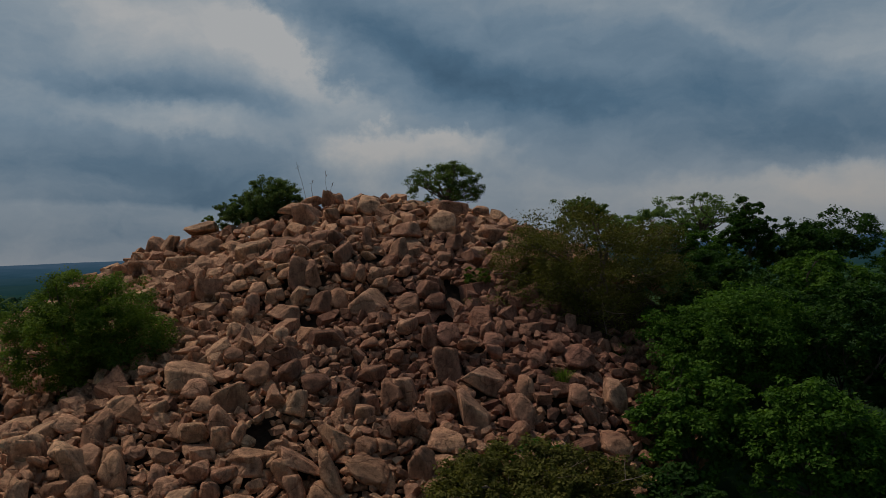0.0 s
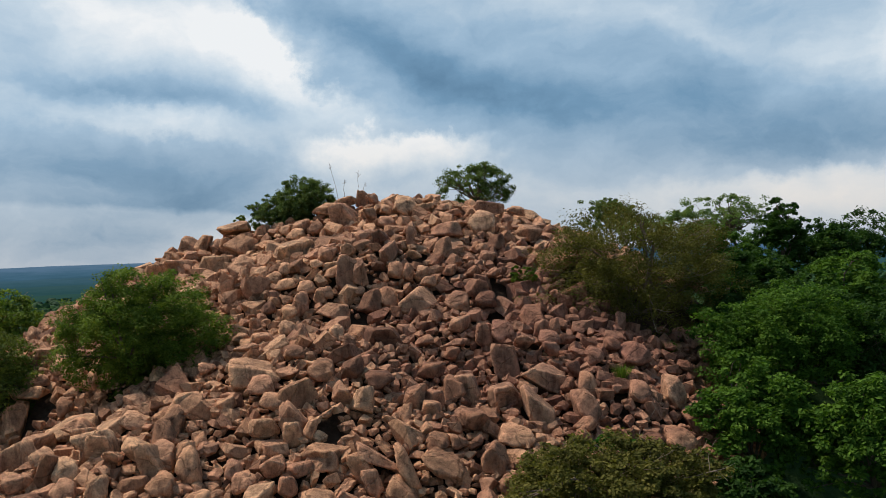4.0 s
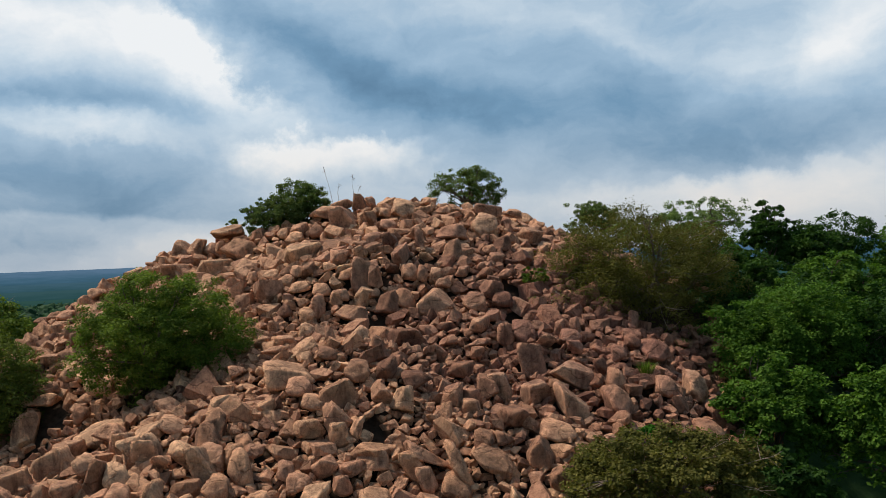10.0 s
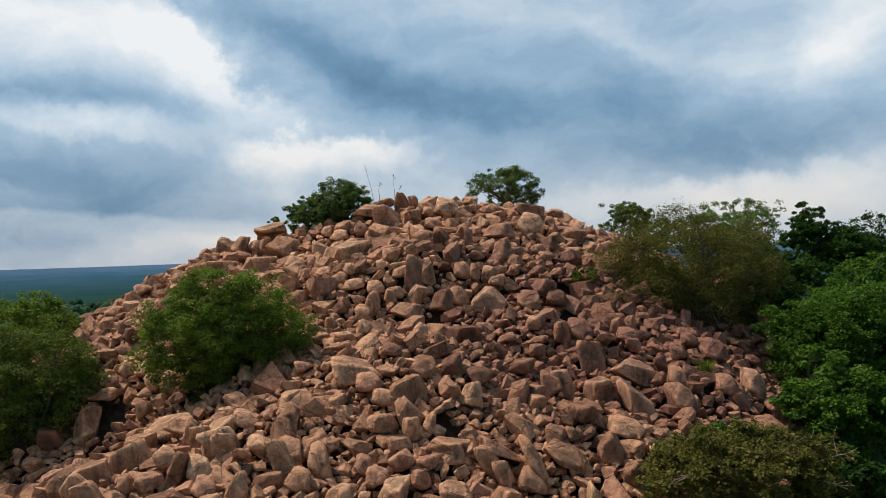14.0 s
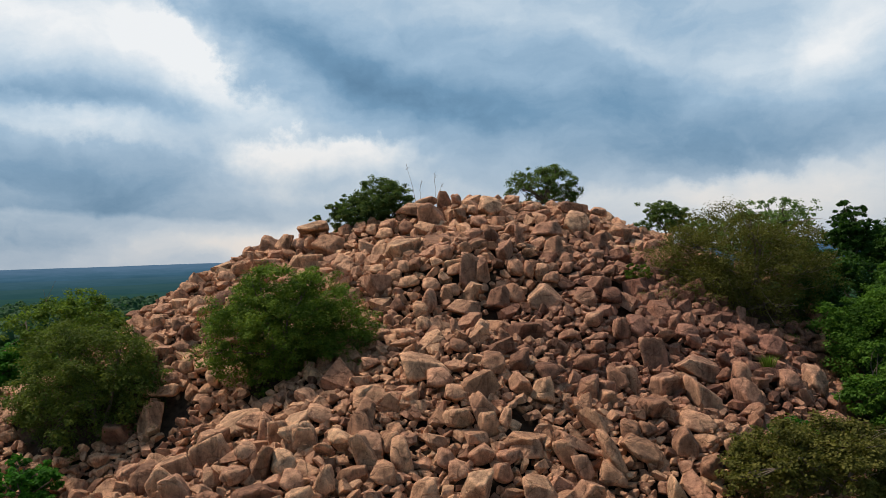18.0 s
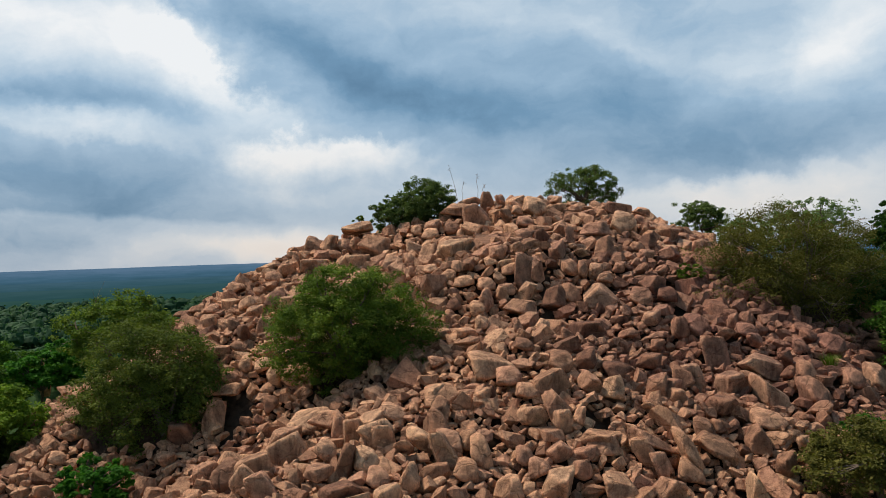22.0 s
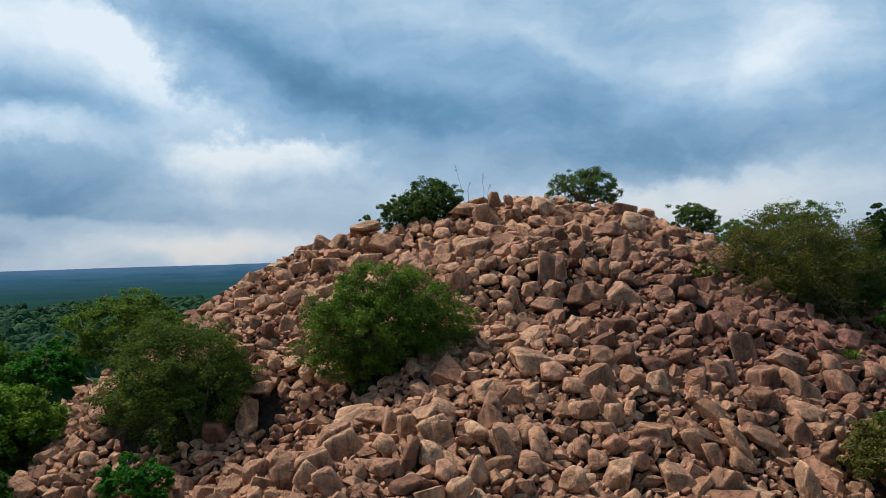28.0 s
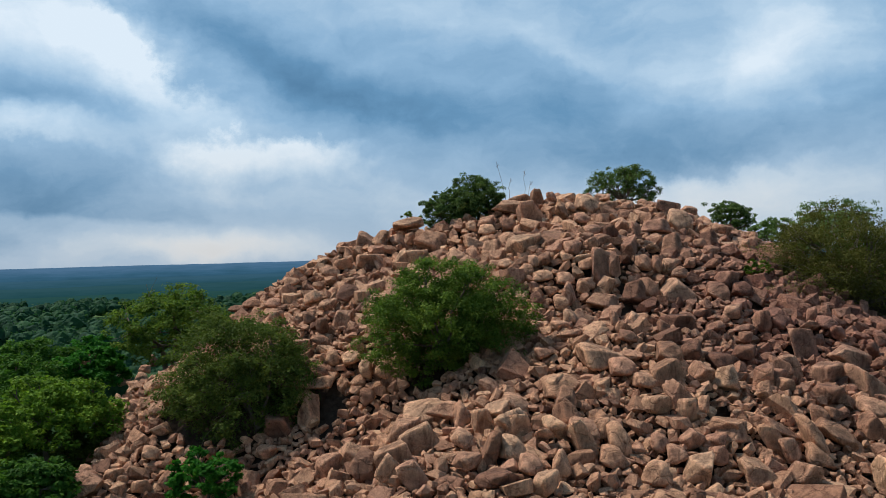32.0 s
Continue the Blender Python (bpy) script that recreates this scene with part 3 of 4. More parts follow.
boulder("slab", 1, -9.13, 63.79, 3.31, 3.12, 1.05, 1.25, 2, 6, 5)
boulder("block", 1, -7.97, 62.25, 2.59, 2.39, 2.65, 2.44, -17, 2, -15)
boulder("block", 3, -9.92, 54.99, 0.32, 2.68, 2.62, 1.74, -14, 10, 5)
boulder("block", 2, -11.53, 58.66, 0.25, 1.82, 1.89, 1.50, 17, 3, 0)
boulder("block", 4, -12.57, 60.60, 0.64, 2.06, 1.92, 1.09, 10, 2, 15)
boulder("block", 2, -15.50, 62.36, 0.83, 2.74, 2.80, 2.14, 6, -6, 30)
boulder("block", 3, -17.17, 60.58, -0.39, 2.57, 2.53, 1.72, 1, -4, 10)
boulder("block", 1, -20.18, 61.60, -0.48, 2.69, 2.50, 1.37, -17, 7, 0)
boulder("block", 4, -20.51, 64.77, 1.10, 1.70, 1.82, 1.54, -4, 11, 20)
boulder("block", 2, -19.18, 64.25, 1.23, 1.41, 1.73, 1.91, -7, 10, 25)
boulder("block", 0, -17.26, 65.51, 2.36, 2.78, 2.46, 1.07, -4, -6, -10)
boulder("block", 2, -0.04, 57.27, 1.43, 2.40, 2.26, 1.31, 8, 0, 0)
boulder("block", 2, -0.06, 53.88, 0.10, 1.54, 1.82, 1.90, -1, -5, 0)
boulder("block", 0, 2.23, 58.65, 1.75, 2.11, 2.24, 1.88, -7, 3, 10)
boulder("slab", 0, 2.74, 62.33, 3.02, 2.35, 0.93, 1.05, 16, 9, 5)
boulder("slab", 3, 4.67, 62.65, 2.72, 1.42, 0.76, 0.77, 9, 7, 15)
boulder("slab", 0, -5.71, 51.00, -1.20, 1.38, 1.13, 2.42, 17, -6, 8)
boulder("slab", 5, -4.89, 50.84, -1.30, 0.99, 0.90, 2.18, 12, 7, -6)
boulder("block", 0, -3.52, 62.54, 3.36, 2.05, 2.07, 1.52, 12, 11, 5)
boulder("lump", 4, -1.79, 63.44, 3.86, 1.04, 1.05, 0.77, 7, -2, 0)
boulder("block", 3, -3.36, 52.37, -0.05, 1.42, 1.57, 1.44, -1, 9, -15)
boulder("block", 2, -3.99, 49.65, -2.77, 1.71, 1.90, 1.75, -3, -2, 0)
boulder("block", 2, -6.03, 49.31, -3.24, 2.29, 2.13, 1.20, 3, 2, 15)
boulder("wedge", 1, -1.33, 49.66, -2.72, 2.46, 2.41, 1.60, 2, 5, 0)
boulder("block", 1, -2.87, 45.48, -4.42, 2.33, 2.19, 1.26, 3, 6, 0)
boulder("block", 0, -3.06, 49.56, -2.65, 1.12, 1.35, 1.44, 4, 1, -20)
boulder("wedge", 5, -2.47, 56.99, 1.57, 1.28, 1.51, 1.57, -4, -1, 10)
boulder("slab", 4, -2.20, 54.54, 0.93, 0.62, 0.67, 1.51, 14, -5, 0)
boulder("block", 0, 1.00, 49.01, -2.90, 1.56, 1.59, 1.21, -12, 0, 0)
boulder("block", 3, 1.18, 47.03, -4.02, 1.29, 1.30, 0.95, 3, 1, 0)
boulder("block", 5, 3.44, 46.29, -4.51, 1.48, 1.64, 1.51, 6, -4, 0)
boulder("block", 1, 2.53, 46.23, -4.54, 1.06, 1.27, 1.36, -11, -3, 0)
boulder("block", 5, -2.81, 51.27, -1.08, 1.16, 1.28, 1.18, 16, 1, 0)
boulder("block", 1, 2.09, 50.13, -2.28, 1.60, 1.60, 1.16, 12, -4, 20)
boulder("block", 0, 2.60, 49.09, -2.82, 1.34, 1.35, 0.99, -8, 0, 0)
boulder("block", 2, 3.28, 55.89, 0.43, 1.52, 1.62, 1.38, -8, -2, 0)
boulder("block", 3, 5.37, 58.55, 1.00, 1.94, 1.93, 1.35, 1, 5, 25)
boulder("block", 5, 7.26, 40.18, -7.44, 1.25, 1.56, 1.79, 16, -4, -15)
boulder("lump", 4, 7.23, 39.18, -7.98, 1.27, 1.31, 1.01, -3, 8, 0)
boulder("block", 4, 8.13, 43.63, -5.46, 0.93, 1.05, 1.01, -16, 9, 0)
boulder("block", 5, 10.07, 44.45, -5.63, 1.63, 1.69, 1.34, 18, -5, -20)
boulder("block", 0, 9.92, 41.65, -7.03, 1.18, 1.26, 1.08, 5, 3, 0)
boulder("block", 0, 11.68, 42.68, -7.27, 1.20, 1.52, 1.78, 14, -2, 5)
boulder("block", 0, 11.31, 39.74, -8.86, 1.62, 1.57, 1.02, 13, 4, 5)
boulder("lump", 0, 11.57, 38.75, -9.42, 0.82, 0.91, 0.83, -12, 9, 0)
boulder("block", 4, 12.69, 41.97, -8.29, 1.89, 1.88, 1.32, 14, 10, -15)
boulder("lump", 1, 7.07, 42.64, -5.97, 1.08, 1.14, 0.92, 1, 0, 0)
boulder("lump", 0, 6.64, 41.45, -6.61, 0.88, 0.97, 0.90, -10, -5, 0)
boulder("block", 0, 7.45, 41.47, -6.64, 1.05, 1.23, 1.25, -3, 10, 0)
boulder("lump", 5, -13.61, 36.17, -7.92, 2.35, 2.33, 1.61, 5, -2, -5)
boulder("lump", 0, -16.54, 39.55, -7.78, 1.96, 1.91, 1.26, 6, 7, 10)
boulder("block", 2, -11.31, 36.83, -7.58, 1.56, 1.66, 1.38, -13, -2, -30)
boulder("block", 5, -11.10, 38.93, -6.76, 1.98, 1.88, 1.12, 8, 4, -15)
boulder("block", 1, -6.96, 37.16, -7.41, 1.47, 1.44, 0.96, 13, 0, 0)
boulder("block", 2, -4.09, 35.81, -8.55, 1.82, 1.74, 1.08, 10, 1, 0)
boulder("slab", 2, -2.25, 35.24, -8.84, 0.85, 0.81, 1.68, -17, 8, -30)
boulder("block", 1, -5.57, 36.83, -7.63, 1.04, 1.23, 1.27, 1, 3, 0)
boulder("block", 0, -10.92, 35.38, -8.18, 1.65, 1.63, 1.12, -10, 1, 0)
boulder("block", 1, -17.15, 62.88, 1.05, 0.90, 1.02, 1.01, 12, -9, 3)
boulder("block", 5, -14.13, 57.50, -0.60, 1.82, 1.77, 1.35, 8, 12, 15)
boulder("block", 0, -12.47, 62.74, 1.92, 0.90, 1.01, 0.92, -13, -4, 1)
boulder("block", 5, -11.45, 61.74, 1.60, 1.51, 1.25, 0.72, -14, 17, -10)
boulder("block", 3, -11.26, 62.65, 2.21, 1.53, 1.47, 0.92, 12, 12, -7)
boulder("block", 0, -12.92, 58.16, -0.26, 0.92, 1.11, 0.94, 20, 9, -12)
boulder("block", 0, -10.30, 58.85, 0.69, 1.44, 1.45, 1.12, -5, 6, -30)
boulder("block", 4, -9.54, 59.53, 1.04, 1.71, 1.32, 0.87, 2, -4, -2)
boulder("block", 2, -10.36, 52.33, -0.73, 1.13, 0.90, 0.69, -6, 3, -15)
boulder("block", 5, -9.75, 52.02, -0.78, 0.98, 0.81, 0.76, 2, 15, -20)
boulder("block", 3, -9.00, 51.93, -0.63, 1.05, 1.10, 0.76, 15, 10, -15)
boulder("block", 5, -11.46, 52.74, -0.88, 1.14, 1.00, 0.62, -10, 3, -6)
boulder("block", 2, -11.07, 51.93, -1.23, 0.97, 0.85, 0.76, 3, -1, -30)
boulder("block", 5, -10.28, 51.53, -1.29, 1.04, 0.98, 0.76, -17, 2, 12)
boulder("block", 2, -12.79, 53.64, -0.96, 0.85, 0.76, 0.79, -14, 4, -5)
boulder("block", 1, -8.34, 65.20, 4.02, 2.06, 1.31, 0.76, 7, 0, -12)
boulder("block", 1, -6.94, 64.79, 4.13, 1.30, 1.34, 1.42, -15, -2, 3)
boulder("block", 5, -9.84, 61.42, 1.92, 1.24, 1.06, 1.08, 3, -5, -20)
boulder("lump", 1, -5.84, 63.89, 3.95, 1.19, 1.42, 1.12, 1, -9, -2)
boulder("lump", 5, -5.65, 61.19, 2.69, 1.41, 1.32, 1.26, 8, -1, -3)
boulder("block", 0, -4.87, 62.16, 3.17, 0.89, 0.85, 0.73, 16, 5, 5)
boulder("block", 5, -4.57, 60.07, 2.19, 1.38, 1.07, 0.79, 11, 9, 0)
boulder("block", 4, -5.16, 54.69, 1.26, 1.42, 1.22, 0.88, 2, 8, -20)
boulder("lump", 2, -7.06, 52.21, 0.05, 1.28, 1.28, 1.07, 15, 7, 1)
boulder("block", 1, -5.87, 52.39, 0.26, 1.06, 1.07, 0.85, -4, 0, -20)
boulder("block", 4, -5.11, 52.88, 0.60, 1.30, 0.88, 0.70, 16, 14, -25)
boulder("slab", 2, -6.54, 51.48, -0.64, 1.26, 0.49, 0.53, -5, 8, -10)
boulder("block", 0, -6.50, 51.10, -1.05, 1.48, 0.96, 0.68, 0, 8, -20)
boulder("block", 4, -7.65, 51.81, -0.50, 0.97, 0.97, 0.69, -2, 2, -1)
boulder("block", 5, -9.48, 50.83, -1.71, 1.47, 0.96, 0.67, -3, 9, -15)
boulder("block", 5, -8.10, 50.42, -1.91, 1.24, 1.06, 0.82, 6, 8, -8)
boulder("block", 2, -6.92, 50.12, -2.18, 1.23, 1.15, 0.88, 8, 4, 1)
boulder("slab", 4, -1.91, 62.12, 3.24, 1.52, 0.59, 0.64, -13, 6, -10)
boulder("block", 2, -0.57, 62.02, 3.19, 0.98, 0.96, 0.64, -1, 12, 0)
boulder("block", 2, -1.20, 60.15, 2.41, 1.56, 1.31, 0.79, 18, 3, -10)
boulder("block", 5, 3.92, 60.78, 2.07, 0.88, 0.71, 0.71, 8, 14, 12)
boulder("slab", 1, -0.01, 60.71, 2.61, 1.75, 0.63, 0.62, -4, 0, -12)
boulder("lump", 3, -1.69, 52.45, -0.23, 1.14, 0.94, 0.85, -4, 7, 6)
boulder("block", 1, -4.11, 53.98, 1.02, 1.09, 1.15, 0.95, -19, -3, -11)
boulder("block", 0, -2.04, 51.06, -1.20, 0.74, 0.84, 1.13, 11, 3, 10)
boulder("lump", 2, -1.14, 51.07, -1.30, 1.03, 1.26, 1.13, -18, 16, 0)
boulder("block", 2, -0.73, 50.65, -1.72, 1.02, 0.91, 0.75, -1, -2, 4)
boulder("block", 3, 0.48, 51.74, -1.15, 0.90, 0.90, 0.76, 17, 4, 5)
boulder("lump", 0, 1.86, 51.74, -1.34, 1.27, 1.19, 0.84, -8, -6, -6)
boulder("block", 2, 2.33, 55.02, 0.16, 1.03, 0.89, 0.73, -10, 13, 1)
boulder("lump", 2, 2.72, 53.72, -0.45, 1.16, 0.96, 0.87, 0, 6, 10)
boulder("lump", 0, 3.05, 51.72, -1.45, 1.12, 1.00, 0.84, 0, 2, 1)
boulder("lump", 4, 6.81, 60.88, 1.15, 1.32, 0.99, 0.89, -13, 14, 6)
boulder("block", 3, 5.97, 55.79, -0.10, 0.73, 0.87, 0.90, -4, 6, 0)
boulder("block", 0, -10.10, 49.34, -3.02, 0.93, 0.93, 0.87, -20, 0, -30)
boulder("block", 4, -8.66, 49.04, -3.18, 1.06, 1.18, 1.08, -18, 12, -7)
boulder("block", 4, -9.08, 49.93, -2.54, 0.94, 0.88, 0.81, 12, -8, -11)
boulder("wedge", 1, -8.14, 49.43, -2.72, 1.00, 1.16, 1.60, -16, 4, -3)
boulder("block", 1, -7.10, 49.81, -2.44, 0.86, 0.89, 0.88, -13, -9, 8)
boulder("block", 4, -8.52, 47.54, -4.00, 0.89, 1.08, 1.05, -17, 8, 7)
boulder("block", 1, -10.55, 48.15, -3.82, 0.70, 0.98, 0.92, -4, 0, 0)
boulder("lump", 2, -10.75, 46.26, -4.42, 0.94, 0.98, 0.75, -16, 0, 5)
boulder("block", 1, -9.48, 45.94, -4.37, 1.33, 0.93, 0.68, 10, 16, 4)
boulder("block", 5, -6.78, 44.11, -4.08, 0.57, 0.74, 1.11, -4, 14, -15)
boulder("block", 5, -5.33, 45.41, -4.15, 0.92, 0.88, 0.94, 0, -5, 30)
boulder("block", 4, -4.27, 43.59, -4.39, 0.76, 0.77, 0.84, 5, -2, 13)
boulder("lump", 0, -9.44, 43.34, -4.64, 1.69, 0.89, 0.58, 12, -7, 3)
boulder("block", 5, -6.74, 42.03, -4.74, 1.10, 0.99, 0.62, 14, 6, 5)
boulder("block", 4, -11.23, 42.17, -5.41, 1.04, 1.01, 0.75, 12, -9, -5)
boulder("block", 1, -0.70, 47.06, -4.07, 1.16, 0.73, 0.56, 18, 2, 0)
boulder("block", 2, -0.59, 45.58, -4.70, 1.19, 1.05, 0.61, -7, -6, -14)
boulder("lump", 4, 1.14, 45.67, -4.86, 1.52, 1.08, 0.54, 19, 8, -8)
boulder("lump", 3, 4.72, 45.05, -4.89, 1.31, 1.42, 1.20, 6, 6, -20)
boulder("block", 3, 5.52, 46.11, -4.26, 0.74, 0.75, 0.89, 6, -4, -3)
boulder("block", 2, 6.28, 46.20, -4.14, 0.67, 0.79, 1.02, 4, -1, 0)
boulder("block", 5, 5.89, 45.32, -4.71, 1.31, 1.06, 0.67, 5, 16, -2)
boulder("lump", 1, 6.11, 44.32, -5.21, 1.41, 1.08, 0.79, 6, -6, 12)
boulder("lump", 2, 0.93, 44.76, -5.29, 0.84, 0.81, 0.73, -1, 0, 1)
boulder("block", 1, 0.32, 40.08, -6.77, 0.99, 1.06, 0.89, 18, 6, 11)
boulder("block", 0, 12.96, 46.27, -6.49, 1.01, 1.03, 0.68, 2, -7, 10)
boulder("block", 2, 14.69, 48.56, -6.16, 1.20, 1.04, 0.86, -5, -2, -3)
boulder("block", 5, 9.06, 44.69, -5.07, 0.91, 0.96, 0.79, 19, -8, 0)
boulder("lump", 1, 5.13, 36.45, -9.00, 0.96, 0.91, 0.76, 11, -8, 14)
boulder("block", 3, 3.77, 35.07, -9.52, 1.07, 1.12, 1.09, -16, 9, -10)
boulder("block", 4, 1.55, 37.07, -8.16, 0.92, 0.88, 0.77, 17, -5, 5)
boulder("block", 1, 0.25, 38.99, -7.08, 1.02, 1.09, 0.87, -13, 7, 12)
boulder("lump", 3, -1.40, 37.69, -7.38, 0.77, 0.87, 0.84, -13, 13, 3)
boulder("block", 0, -0.48, 35.12, -8.80, 0.67, 1.42, 2.14, 5, -4, -22)
boulder("block", 3, -9.10, 38.45, -6.67, 1.00, 0.88, 0.74, 3, 2, -3)
boulder("block", 5, -7.58, 34.85, -8.73, 0.86, 0.79, 0.83, 3, 16, -10)
boulder("block", 1, -6.06, 35.14, -8.66, 1.18, 0.93, 0.89, -8, 15, -30)
boulder("block", 1, -5.20, 34.34, -9.23, 0.90, 0.98, 0.92, 3, -8, 3)
boulder("block", 2, -4.77, 36.93, -7.45, 0.59, 1.00, 1.09, -8, -4, 15)
boulder("lump", 4, -23.00, 46.91, -7.26, 2.23, 1.82, 1.03, 18, 11, -3)
boulder("block", 4, -20.40, 45.36, -7.81, 0.85, 0.99, 1.13, -13, 7, -7)
boulder("block", 0, -16.17, 35.54, -8.30, 1.13, 1.25, 0.89, 7, -5, 30)
boulder("block", 4, -25.97, 61.69, -1.85, 1.33, 1.46, 1.08, -6, -4, -8)
boulder("block", 1, -26.19, 60.18, -2.52, 1.30, 1.16, 1.06, 11, -9, -20)
boulder("block", 2, -24.17, 57.17, -2.82, 1.40, 1.19, 1.00, 1, 1, -20)
boulder("block", 0, -21.66, 54.45, -2.57, 1.80, 1.27, 1.04, -15, 16, -12)
boulder("block", 3, -22.93, 53.86, -3.19, 1.39, 1.23, 0.71, 4, 15, -3)
boulder("block", 4, -24.13, 52.87, -3.91, 0.99, 1.00, 1.01, 13, 0, 3)
boulder("block", 1, -23.19, 51.36, -4.31, 0.81, 1.00, 1.13, 20, 15, -5)
boulder("block", 0, -27.01, 58.79, -3.26, 1.27, 1.20, 0.77, -10, -2, -5)
boulder("block", 2, -28.71, 61.00, -3.34, 1.49, 0.94, 0.71, -17, -2, -3)
boulder("block", 3, -26.57, 56.08, -3.98, 1.05, 0.92, 0.82, -17, -1, 9)
boulder("block", 2, -29.79, 61.72, -3.69, 1.77, 1.25, 0.63, -9, 0, 2)
boulder("block", 5, -23.22, 50.16, -5.15, 1.23, 0.82, 0.66, 0, -6, 17)
boulder("block", 0, -22.47, 48.57, -6.06, 0.91, 1.04, 0.93, -1, 12, 0)
boulder("block", 1, -21.06, 48.96, -5.49, 1.06, 1.23, 0.93, 3, 2, -30)
boulder("block", 0, -21.40, 48.27, -6.09, 1.25, 1.27, 0.85, 12, -7, -30)
boulder("block", 5, -23.24, 47.77, -6.68, 1.17, 0.89, 0.70, 19, -1, -4)
boulder("block", 0, -20.49, 47.15, -6.49, 0.82, 1.07, 1.39, -16, -8, 2)
boulder("block", 0, -19.51, 46.65, -6.58, 1.01, 1.11, 1.10, -10, 8, -2)
boulder("block", 5, -23.16, 61.34, -1.22, 1.50, 1.00, 0.81, 11, 8, 1)
boulder("block", 1, -22.21, 61.84, -0.68, 1.51, 1.10, 0.90, 8, -2, -5)
boulder("lump", 2, -35.75, 49.83, -9.57, 1.34, 1.32, 1.00, -5, 0, -4)
boulder("block", 2, -36.23, 51.45, -8.91, 0.80, 0.94, 0.96, 14, 13, 3)
boulder("lump", 4, -39.54, 75.09, -8.87, 1.06, 1.15, 1.29, -9, -5, -13)
boulder("block", 2, -40.08, 74.53, -9.37, 1.15, 0.89, 0.85, -2, 11, 11)
boulder("lump", 1, -37.97, 75.27, -8.80, 1.27, 1.15, 0.86, 12, 17, -6)
boulder("block", 1, -41.72, 73.47, -10.14, 1.44, 1.21, 1.15, -4, -5, -30)
boulder("block", 0, -40.22, 73.54, -10.12, 1.24, 0.98, 0.95, 4, 15, 6)
boulder("block", 4, -34.11, 49.88, -8.52, 0.92, 0.99, 0.72, 2, 6, 6)
boulder("block", 0, -32.02, 44.80, -10.31, 1.08, 0.81, 0.71, 19, 2, 4)
boulder("block", 3, -25.81, 43.82, -10.31, 1.26, 0.94, 0.83, -9, 12, 11)
boulder("block", 5, -37.99, 49.70, -11.10, 1.19, 0.96, 0.78, 20, 0, -9)
boulder("block", 5, -35.29, 44.46, -11.06, 0.94, 0.74, 0.64, 0, 13, -4)
boulder("block", 3, -33.65, 43.84, -11.13, 1.06, 0.87, 0.70, 8, -5, 7)
boulder("block", 5, -30.64, 43.21, -11.40, 1.23, 1.09, 0.94, -8, 11, 9)
boulder("block", 1, -32.01, 43.01, -11.57, 1.10, 0.93, 0.75, 16, -3, 0)
boulder("block", 2, -42.8, 67.2, -8.3, 1.2, 1.2, 4.2, 15, 4, 5, "tall pale granite block standing alone in the scrub")


HOLLOWS = ((-22.6, 46.1, 1.0, 1.6), (-1.7, 53.1, 1.0, 1.0), (3.5, 50.6, 0.9, 1.3), (3.3, 48.2, 0.8, 0.8), (-3.9, 37.4, 0.9, 0.7), (-4.7, 48.7, 0.8, 0.6), (-8.0, 31.1, 0.7, 0.6), (-1.9, 36.6, 0.45, 0.4))  # gaps and small caves between the blocks; darkened earth shows as their shade
THICKETS = ((-28.1, 47.6, 3.9, 2.9), (-16.0, 45.6, 2.4, 1.5), (11.2, 53.0, 4.8, 4.0), (-12.4, 66.3, 2.2, 1.6), (7.6, 33.0, 3.2, 1.6))  # roots of the larger bushes


